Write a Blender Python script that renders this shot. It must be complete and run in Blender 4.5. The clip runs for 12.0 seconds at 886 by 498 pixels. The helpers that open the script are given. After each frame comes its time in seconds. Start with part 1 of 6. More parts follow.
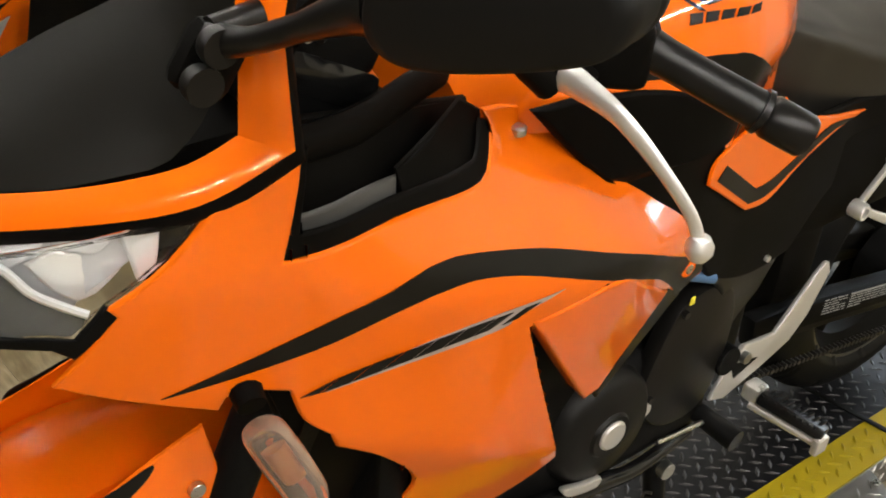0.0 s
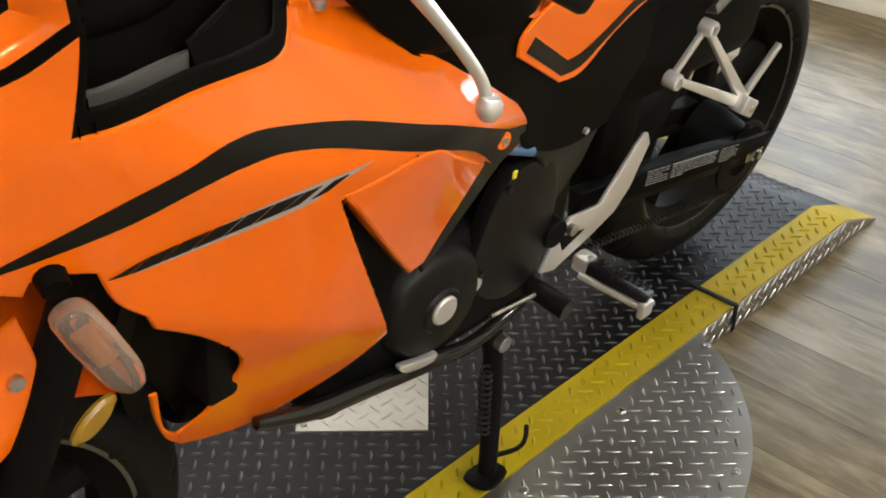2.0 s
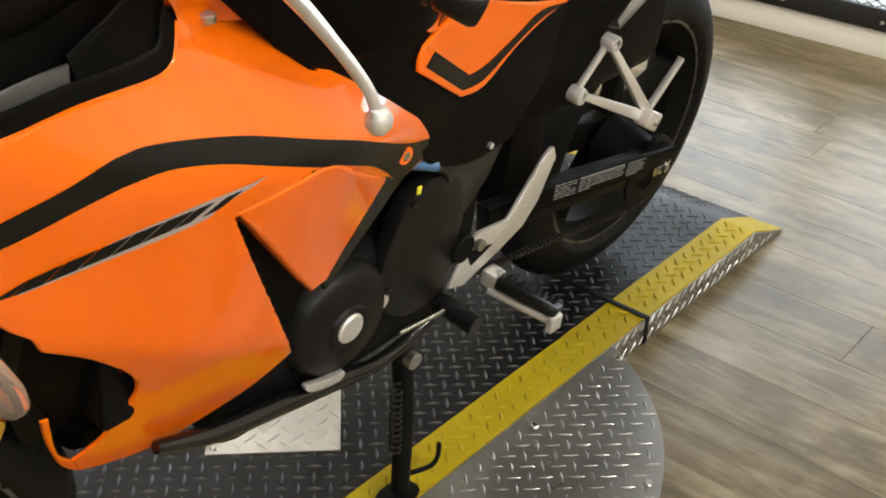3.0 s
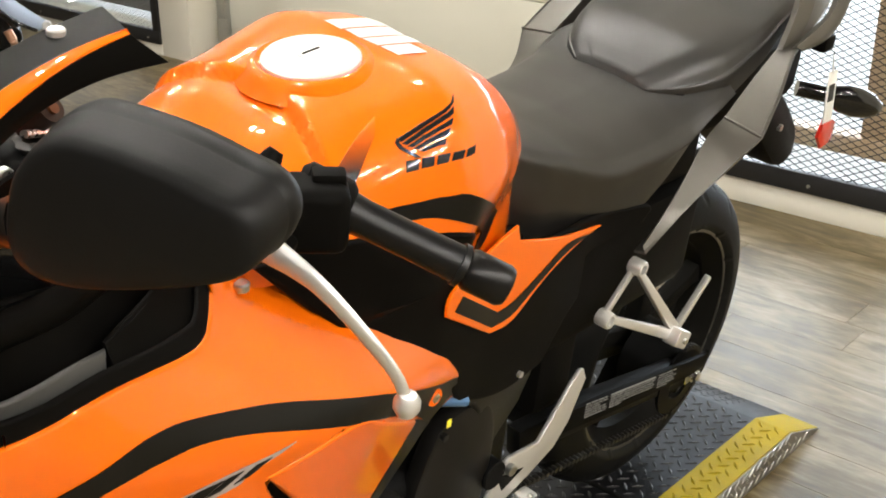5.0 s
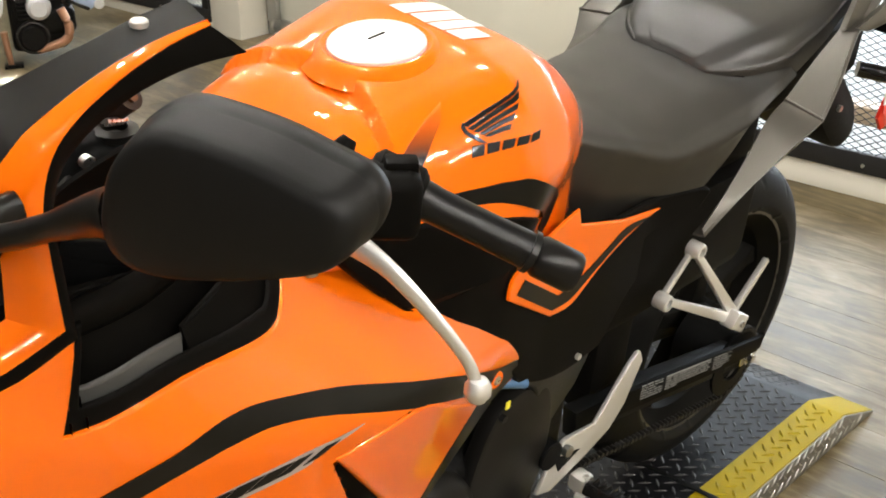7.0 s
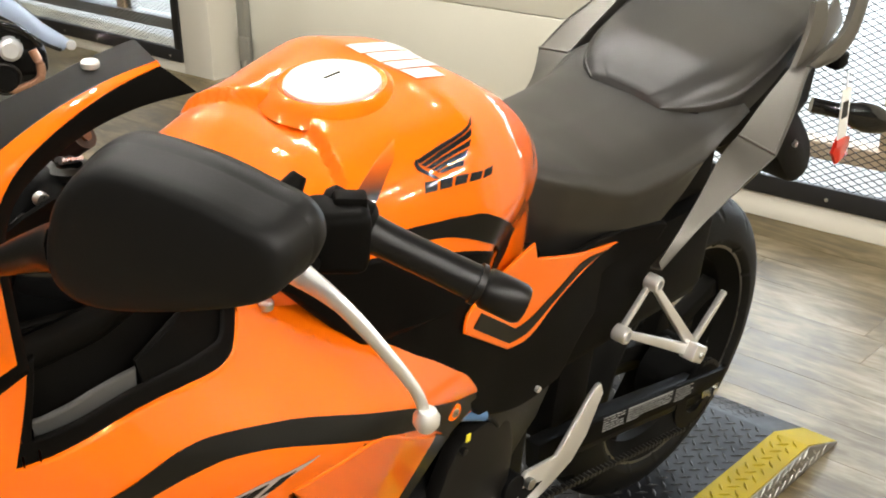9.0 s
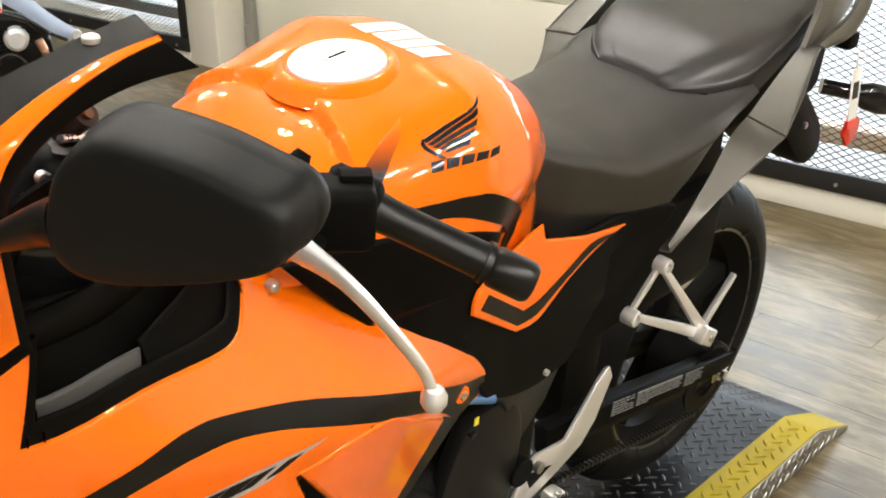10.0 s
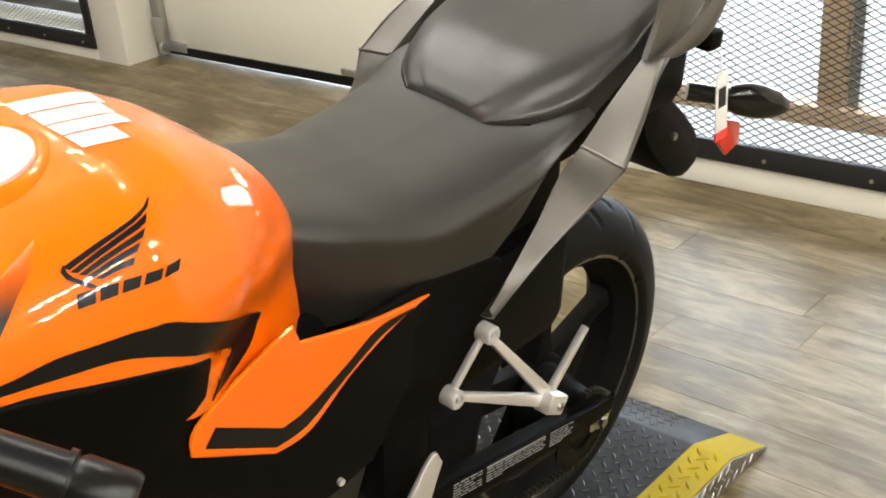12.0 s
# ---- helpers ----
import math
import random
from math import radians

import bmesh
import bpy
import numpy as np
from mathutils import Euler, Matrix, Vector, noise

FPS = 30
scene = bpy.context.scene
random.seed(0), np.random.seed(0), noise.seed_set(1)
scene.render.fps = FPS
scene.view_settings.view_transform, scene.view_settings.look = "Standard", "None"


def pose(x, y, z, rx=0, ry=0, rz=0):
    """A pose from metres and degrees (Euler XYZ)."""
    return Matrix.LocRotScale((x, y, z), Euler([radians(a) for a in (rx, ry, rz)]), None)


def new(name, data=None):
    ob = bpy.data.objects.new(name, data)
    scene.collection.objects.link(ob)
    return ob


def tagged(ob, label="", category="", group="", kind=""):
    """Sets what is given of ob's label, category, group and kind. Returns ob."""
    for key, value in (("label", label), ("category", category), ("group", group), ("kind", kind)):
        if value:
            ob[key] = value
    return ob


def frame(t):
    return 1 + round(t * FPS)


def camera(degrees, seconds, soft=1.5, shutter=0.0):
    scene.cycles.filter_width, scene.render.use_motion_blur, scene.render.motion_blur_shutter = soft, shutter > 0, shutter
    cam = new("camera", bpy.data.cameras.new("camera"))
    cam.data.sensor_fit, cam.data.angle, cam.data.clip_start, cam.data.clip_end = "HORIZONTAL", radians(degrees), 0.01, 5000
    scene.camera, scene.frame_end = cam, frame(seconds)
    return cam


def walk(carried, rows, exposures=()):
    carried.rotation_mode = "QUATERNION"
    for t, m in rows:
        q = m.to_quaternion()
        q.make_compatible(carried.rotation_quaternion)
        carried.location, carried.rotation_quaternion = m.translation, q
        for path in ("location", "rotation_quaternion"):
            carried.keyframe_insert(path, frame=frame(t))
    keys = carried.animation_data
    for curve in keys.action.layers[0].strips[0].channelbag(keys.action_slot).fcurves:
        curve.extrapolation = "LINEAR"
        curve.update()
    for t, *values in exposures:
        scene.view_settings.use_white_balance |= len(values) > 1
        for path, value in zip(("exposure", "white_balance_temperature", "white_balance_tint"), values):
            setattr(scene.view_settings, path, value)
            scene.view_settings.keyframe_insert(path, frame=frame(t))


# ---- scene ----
# ---- camera and walk ----
cam = camera(42.2, 12.0, soft=1.9)
ROWS = [
    (0.0, -1.644, -0.905, 1.316, 62.11, 0.76, -38.17),
    (0.5, -1.643, -0.930, 1.320, 62.01, 0.97, -39.39),
    (0.7, -1.644, -0.933, 1.327, 62.60, 1.20, -40.02),
    (1.0, -1.638, -0.937, 1.335, 63.29, 0.73, -40.47),
    (1.3, -1.639, -0.935, 1.330, 62.73, 0.07, -41.73),
    (1.5, -1.633, -0.945, 1.324, 61.25, 0.02, -42.49),
    (2.0, -1.624, -0.960, 1.296, 57.47, 0.30, -45.41),
    (2.5, -1.620, -0.965, 1.286, 56.57, -0.32, -46.23),
    (3.0, -1.601, -0.972, 1.288, 58.39, -0.92, -49.04),
    (3.2, -1.592, -0.973, 1.288, 58.65, -0.85, -50.03),
    (4.8, -1.571, -0.960, 1.368, 65.28, -0.18, -49.22),
    (5.0, -1.575, -0.953, 1.374, 66.27, 0.20, -47.82),
    (5.3, -1.577, -0.948, 1.378, 66.24, -0.42, -46.77),
    (5.5, -1.583, -0.950, 1.378, 65.69, 0.76, -45.96),
    (6.0, -1.599, -0.940, 1.370, 64.60, -0.06, -43.46),
    (6.5, -1.606, -0.943, 1.380, 65.61, -0.29, -42.83),
    (6.7, -1.601, -0.942, 1.383, 65.86, -0.96, -42.54),
    (7.0, -1.592, -0.940, 1.385, 65.08, 0.84, -45.77),
    (7.2, -1.595, -0.943, 1.385, 65.67, 1.06, -45.98),
    (8.8, -1.592, -0.969, 1.390, 66.64, 0.97, -47.19),
    (9.0, -1.592, -0.971, 1.390, 66.96, 0.83, -47.00),
    (9.5, -1.589, -0.967, 1.382, 66.63, 0.65, -47.13),
    (9.7, -1.585, -0.964, 1.379, 66.16, 0.59, -47.25),
    (10.0, -1.587, -0.967, 1.377, 66.47, 1.26, -46.76),
    (10.5, -1.597, -0.964, 1.380, 66.91, 1.69, -45.60),
    (10.7, -1.602, -0.962, 1.388, 67.53, 3.86, -46.10),
    (10.8, -1.600, -0.950, 1.398, 66.69, 5.27, -47.73),
    (10.9, -1.592, -0.953, 1.405, 66.86, 4.71, -49.73),
    (11.0, -1.599, -0.964, 1.403, 65.77, 5.76, -51.72),
    (11.1, -1.568, -0.939, 1.398, 65.04, 4.80, -53.38),
    (11.2, -1.547, -0.939, 1.389, 66.58, 5.47, -53.43),
    (11.3, -1.506, -0.933, 1.390, 66.89, 5.16, -52.52),
    (11.5, -1.414, -0.962, 1.389, 66.50, 5.34, -48.82),
    (11.7, -1.315, -0.961, 1.389, 65.13, 4.40, -48.93),
    (11.8, -1.275, -0.955, 1.387, 64.95, 4.46, -49.45),
    (12.0, -1.206, -0.954, 1.388, 64.29, 4.47, -48.84),
]
walk(cam, [(t, pose(x, y, z, rx, ry, rz)) for t, x, y, z, rx, ry, rz in ROWS],
     exposures=[(0, -0.15), (1.0, -0.24), (2.0, -0.20), (2.5, -0.14), (5, 0.02), (6.0, 0.02), (9.0, 0.12), (11.0, 0.15), (12.0, 0.12)])

import functools

# ---- world, daylight outside, room lamps ----
world = bpy.data.worlds.new("world")
scene.world = world
world.use_nodes = True
wn = world.node_tree
sky = wn.nodes.new("ShaderNodeTexSky")
sky.sky_type = "NISHITA"
sky.sun_disc = False
sky.sun_elevation, sky.sun_rotation = radians(35), radians(60)
wn.nodes["Background"].inputs["Strength"].default_value = 0.12
wn.links.new(sky.outputs[0], wn.nodes["Background"].inputs["Color"])

PLAT = 0.06            # top of the display platform over the floor
LEAN, SHIFT = radians(8.0), 0.043   # the motorcycle leans on its side stand


# ---- materials ----
def mat_new(name, base, rough=0.5, metal=0.0, coat=0.0, spec=0.5):
    m = bpy.data.materials.new(name)
    m.use_nodes = True
    b = m.node_tree.nodes["Principled BSDF"]
    b.inputs["Base Color"].default_value = (*base, 1)
    b.inputs["Roughness"].default_value = rough
    b.inputs["Metallic"].default_value = metal
    b.inputs["Coat Weight"].default_value = coat
    b.inputs["Coat Roughness"].default_value = 0.04
    b.inputs["Specular IOR Level"].default_value = spec
    return m


def grain(m, scale, bump=0.1, dist=0.001, colour=0.0, rough=0.0, big=4.0, stretch=(1, 1, 1)):
    """Fine relief, and mottling of colour and gloss at two scales."""
    nt = m.node_tree
    b = nt.nodes["Principled BSDF"]
    co = nt.nodes.new("ShaderNodeTexCoord")
    mp = nt.nodes.new("ShaderNodeMapping")
    mp.inputs["Scale"].default_value = stretch
    nt.links.new(co.outputs["Object"], mp.inputs[0])
    fine = nt.nodes.new("ShaderNodeTexNoise")
    fine.inputs["Scale"].default_value = scale
    fine.inputs["Detail"].default_value = 4
    wide = nt.nodes.new("ShaderNodeTexNoise")
    wide.inputs["Scale"].default_value = big
    wide.inputs["Detail"].default_value = 6
    nt.links.new(mp.outputs[0], fine.inputs["Vector"])
    nt.links.new(mp.outputs[0], wide.inputs["Vector"])
    if bump:
        bp = nt.nodes.new("ShaderNodeBump")
        bp.inputs["Strength"].default_value = bump
        bp.inputs["Distance"].default_value = dist
        nt.links.new(fine.outputs["Fac"], bp.inputs["Height"])
        nt.links.new(bp.outputs[0], b.inputs["Normal"])
    mixed = nt.nodes.new("ShaderNodeMath")
    mixed.operation = "MULTIPLY_ADD"
    mixed.inputs[1].default_value = 0.35
    nt.links.new(fine.outputs["Fac"], mixed.inputs[0])
    scaled = nt.nodes.new("ShaderNodeMath")
    scaled.operation = "MULTIPLY"
    scaled.inputs[1].default_value = 0.65
    nt.links.new(wide.outputs["Fac"], scaled.inputs[0])
    nt.links.new(scaled.outputs[0], mixed.inputs[2])
    if colour:
        base = tuple(b.inputs["Base Color"].default_value)
        rp = nt.nodes.new("ShaderNodeMix")
        rp.data_type = "RGBA"
        rp.inputs["A"].default_value = tuple(c * (1 - colour) for c in base[:3]) + (1,)
        rp.inputs["B"].default_value = tuple(min(1, c * (1 + colour)) for c in base[:3]) + (1,)
        nt.links.new(mixed.outputs[0], rp.inputs["Factor"])
        nt.links.new(rp.outputs["Result"], b.inputs["Base Color"])
    if rough:
        r0 = b.inputs["Roughness"].default_value
        mr = nt.nodes.new("ShaderNodeMapRange")
        mr.inputs["From Min"].default_value, mr.inputs["From Max"].default_value = 0.3, 0.7
        mr.inputs["To Min"].default_value, mr.inputs["To Max"].default_value = max(0.02, r0 - rough), min(1, r0 + rough)
        nt.links.new(mixed.outputs[0], mr.inputs[0])
        nt.links.new(mr.outputs[0], b.inputs["Roughness"])
    return m


ORANGE = grain(mat_new("orange_paint", (0.92, 0.158, 0.0015), 0.34, 0.0, 1.0, 0.08), 700, 0.035, 0.0004, 0.06, 0.03)


def orange_peel(m, scale, strength):
    """Faint dimples in the clear coat."""
    nt = m.node_tree
    co, no, bp = (nt.nodes.new(k) for k in ("ShaderNodeTexCoord", "ShaderNodeTexNoise", "ShaderNodeBump"))
    no.inputs["Scale"].default_value, no.inputs["Detail"].default_value = scale, 1.0
    bp.inputs["Strength"].default_value, bp.inputs["Distance"].default_value = strength, 0.0006
    nt.links.new(co.outputs["Object"], no.inputs["Vector"])
    nt.links.new(no.outputs["Fac"], bp.inputs["Height"])
    nt.links.new(bp.outputs[0], nt.nodes["Principled BSDF"].inputs["Coat Normal"])


orange_peel(ORANGE, 160, 0.10)
BLACK_PLASTIC = grain(mat_new("black_plastic", (0.0032, 0.0029, 0.0025), 0.55, 0, 0, 0.05), 700, 0.15, 0.0005, 0.2, 0.06)
GLOSS_BLACK = grain(mat_new("gloss_black", (0.006, 0.006, 0.006), 0.14, 0, 0.35, 0.3), 300, 0.01, 0.0003, 0.2, 0.04)
DECAL_BLACK = grain(mat_new("black_decal", (0.005, 0.0047, 0.004), 0.36, 0, 0.1, 0.18), 500, 0.02, 0.0003, 0.15, 0.05)
DECAL_WHITE = grain(mat_new("white_decal", (0.75, 0.75, 0.76), 0.3, 0, 0.5), 400, 0.0, 0.0, 0.05, 0.05)
DECAL_SILVER = grain(mat_new("silver_decal", (0.40, 0.33, 0.31), 0.35, 0, 0.3), 400, 0.0, 0.0, 0.08, 0.05)
LABEL_WHITE = grain(mat_new("label_print", (0.30, 0.30, 0.29), 0.5), 900, 0.0, 0.0, 0.1)
SILVER_PAINT = grain(mat_new("grey_silver_paint", (0.105, 0.098, 0.085), 0.34, 0.6), 1200, 0.04, 0.0003, 0.06, 0.05)


def airbrushed(name, z0, z1, low, high):
    """Paint sprayed from one colour into another between two heights on the bike."""
    m = mat_new(name, low, 0.36, 0, 0.3, 0.25)
    nt = m.node_tree
    co, sep = nt.nodes.new("ShaderNodeTexCoord"), nt.nodes.new("ShaderNodeSeparateXYZ")
    mr, ramp = nt.nodes.new("ShaderNodeMapRange"), nt.nodes.new("ShaderNodeValToRGB")
    mr.inputs["From Min"].default_value, mr.inputs["From Max"].default_value = z0, z1
    ramp.color_ramp.elements[0].color, ramp.color_ramp.elements[1].color = (*low, 1), (*high, 1)
    nt.links.new(co.outputs["Object"], sep.inputs[0])
    nt.links.new(sep.outputs[2], mr.inputs[0])
    nt.links.new(mr.outputs[0], ramp.inputs[0])
    nt.links.new(ramp.outputs[0], nt.nodes["Principled BSDF"].inputs["Base Color"])
    return m


FADE = airbrushed("sprayed_fade", 0.984, 1.017, (0.006, 0.005, 0.004), (0.92, 0.158, 0.0015))
PLUG = mat_new("brown_plug_face", (0.15, 0.040, 0.006), 0.45)
SEAT = grain(mat_new("seat_vinyl", (0.009, 0.0078, 0.0064), 0.44, 0, 0.15, 0.7), 520, 0.2, 0.0005, 0.12, 0.04)
SEAT.node_tree.nodes["Principled BSDF"].inputs["Coat Roughness"].default_value = 0.42
RUBBER = grain(mat_new("tyre_rubber", (0.006, 0.006, 0.0058), 0.55, 0, 0, 0.12), 300, 0.2, 0.0008, 0.2, 0.08)
GRIP = grain(mat_new("grip_rubber", (0.005, 0.005, 0.005), 0.34, 0, 0, 0.3), 60, 0.0, 0.0, 0.2, 0.02)
ALU = grain(mat_new("cast_aluminium", (0.80, 0.79, 0.77), 0.42, 0.8), 500, 0.12, 0.0006, 0.05, 0.06)
STEEL = grain(mat_new("zinc_steel", (0.6, 0.6, 0.58), 0.28, 1.0), 300, 0.05, 0.0004, 0.1, 0.08)
COPPER_DARK = mat_new("dark_brown_plug", (0.035, 0.012, 0.006), 0.35)
CAP_METAL = grain(mat_new("brushed_cap", (0.90, 0.89, 0.87), 0.34, 0.55), 200, 0.03, 0.0003, 0.04, 0.05)
MIRROR_SHELL = grain(mat_new("mirror_shell_black", (0.0055, 0.0055, 0.0055), 0.46, 0, 0, 0.22), 700, 0.12, 0.0005, 0.2, 0.06)
FRAME_BLACK = grain(mat_new("frame_black", (0.007, 0.0065, 0.006), 0.32, 0, 0, 0.25), 300, 0.05, 0.0004, 0.2, 0.06)
COVER_BLACK = grain(mat_new("cover_black", (0.008, 0.0076, 0.007), 0.42, 0, 0, 0.16), 300, 0.05, 0.0004, 0.2, 0.06)
WHEEL_BLACK = grain(mat_new("wheel_black", (0.006, 0.0057, 0.005), 0.6, 0, 0.0, 0.04), 300, 0.04, 0.0004, 0.2, 0.06)
ENGINE = grain(mat_new("engine_black", (0.0040, 0.0040, 0.0040), 0.48, 0.0, 0, 0.08), 240, 0.2, 0.0008, 0.25, 0.1)
CHAIN_STEEL = grain(mat_new("chain_steel", (0.035, 0.033, 0.031), 0.42, 0.8), 200, 0.1, 0.0005, 0.2, 0.1)
RIM_LIT = grain(mat_new("lit_rim_edge", (0.16, 0.15, 0.13), 0.38, 0.8), 200, 0.05, 0.0004, 0.15, 0.08)
BLUE = mat_new("blue_anodised", (0.12, 0.25, 0.5), 0.3, 0.6)
YELLOW_MARK = mat_new("yellow_mark", (0.85, 0.75, 0.05), 0.5)
RED = grain(mat_new("red_reflector", (0.75, 0.03, 0.015), 0.15, 0, 0.5), 300, 0.0, 0, 0.1)
PAPER = grain(mat_new("white_card", (0.78, 0.77, 0.74), 0.6), 300, 0.05, 0.0003, 0.04)
BORDER = grain(mat_new("smoked_screen_edge", (0.010, 0.0085, 0.0055), 0.42, 0, 0.0, 0.42), 300, 0.01, 0.0003, 0.1, 0.03)
LEDGE = grain(mat_new("grey_satin_plastic", (0.055, 0.054, 0.052), 0.4), 300, 0.05, 0.0004, 0.1, 0.05)
AMBER = mat_new("amber_bulb", (0.62, 0.26, 0.06), 0.3)


def clear_mat(name, tint, rough=0.03, ior=1.45):
    m = mat_new(name, tint, rough)
    b = m.node_tree.nodes["Principled BSDF"]
    b.inputs["Transmission Weight"].default_value = 1.0
    b.inputs["IOR"].default_value = ior
    return m


LENS = clear_mat("clear_lens", (0.95, 0.96, 0.96))
SIGNAL_LENS = clear_mat("signal_lens", (0.80, 0.62, 0.52), 0.06)
SIGNAL_LENS.node_tree.nodes["Principled BSDF"].inputs["Transmission Weight"].default_value = 0.85
REFLECTOR_AMBER = grain(mat_new("amber_reflector", (0.30, 0.17, 0.015), 0.25, 0, 0.3), 300, 0.05, 0.0004, 0.15)
LAMP_SILVER = grain(mat_new("lamp_silver", (0.80, 0.81, 0.83), 0.30, 0.5), 300, 0.0, 0, 0.05, 0.05)
LAMP_GREY = grain(mat_new("lamp_grey", (0.62, 0.63, 0.66), 0.32, 0.5), 300, 0.0, 0, 0.08, 0.05)
SMOKE = grain(mat_new("smoked_lens", (0.05, 0.055, 0.06), 0.12, 0, 0.4), 300, 0, 0, 0.1, 0.03)
BLUE_WHITE = grain(mat_new("blue_white_paint", (0.50, 0.62, 0.85), 0.25, 0, 0.8), 300, 0.02, 0.0003, 0.06, 0.03)
COPPER = grain(mat_new("pipe_copper", (0.62, 0.34, 0.22), 0.35, 0.8), 200, 0.05, 0.0004, 0.15, 0.08)


def thin_clear(name, tint, gloss):
    """Thin clear sheet: light passes straight through, with a faint gloss."""
    m = bpy.data.materials.new(name)
    m.use_nodes = True
    nt = m.node_tree
    nt.nodes.clear()
    tr, gl = nt.nodes.new("ShaderNodeBsdfTransparent"), nt.nodes.new("ShaderNodeBsdfGlossy")
    tr.inputs[0].default_value = (*tint, 1)
    gl.inputs["Roughness"].default_value = 0.02
    mx, out = nt.nodes.new("ShaderNodeMixShader"), nt.nodes.new("ShaderNodeOutputMaterial")
    mx.inputs[0].default_value = gloss
    nt.links.new(tr.outputs[0], mx.inputs[1])
    nt.links.new(gl.outputs[0], mx.inputs[2])
    nt.links.new(mx.outputs[0], out.inputs[0])
    return m


SCREEN = thin_clear("clear_screen", (0.97, 0.975, 0.98), 0.03)
GLASS = thin_clear("window_glass", (0.98, 0.985, 0.985), 0.04)

PLATE_BLACK = grain(mat_new("black_tread_plate", (0.006, 0.006, 0.007), 0.42, 0.0, 0, 0.14), 60, 0.12, 0.0008, 0.35, 0.12, 5)
PLATE_STEEL = grain(mat_new("steel_tread_plate", (0.27, 0.26, 0.24), 0.36, 0.85), 70, 0.1, 0.0008, 0.18, 0.1, 6)
PLATE_BRIGHT = grain(mat_new("bright_tread_plate", (0.40, 0.39, 0.36), 0.32, 0.85), 70, 0.1, 0.0008, 0.12, 0.1, 6)
# paler than the deck plate: wear, with the lozenges' glints put into the colour
PLATE_GLINT = grain(mat_new("worn_tread_glints", (0.048, 0.047, 0.046), 0.34, 0.5, 0, 0.4), 60, 0.12, 0.0008, 0.45, 0.1, 5)
YELLOW = grain(mat_new("worn_yellow_paint", (0.33, 0.245, 0.004), 0.58, 0, 0, 0.15), 45, 0.15, 0.0008, 0.3, 0.1, 7)
FAR_WALL = grain(mat_new("brown_wall", (0.15, 0.125, 0.095), 0.75), 120, 0.12, 0.001, 0.06, 0.05, 1.5)
WALL = grain(mat_new("cream_wall", (0.74, 0.71, 0.62), 0.7), 120, 0.12, 0.001, 0.04, 0.05, 1.5)
DOOR_PAINT = grain(mat_new("cream_door_paint", (0.72, 0.70, 0.60), 0.5), 300, 0.12, 0.0006, 0.03, 0.06, 1.2)
CEIL = grain(mat_new("ceiling_paint", (0.28, 0.27, 0.25), 0.8), 60, 0.1, 0.001, 0.05)
IRON = grain(mat_new("black_iron", (0.02, 0.02, 0.021), 0.45, 0.3), 120, 0.15, 0.0008, 0.25, 0.1)
GALV = grain(mat_new("galvanised", (0.45, 0.45, 0.43), 0.45, 0.9), 60, 0.1, 0.0006, 0.2, 0.1)
WINDOW_WOOD = grain(mat_new("window_frame_tan", (0.50, 0.37, 0.24), 0.6), 60, 0.1, 0.0006, 0.12)


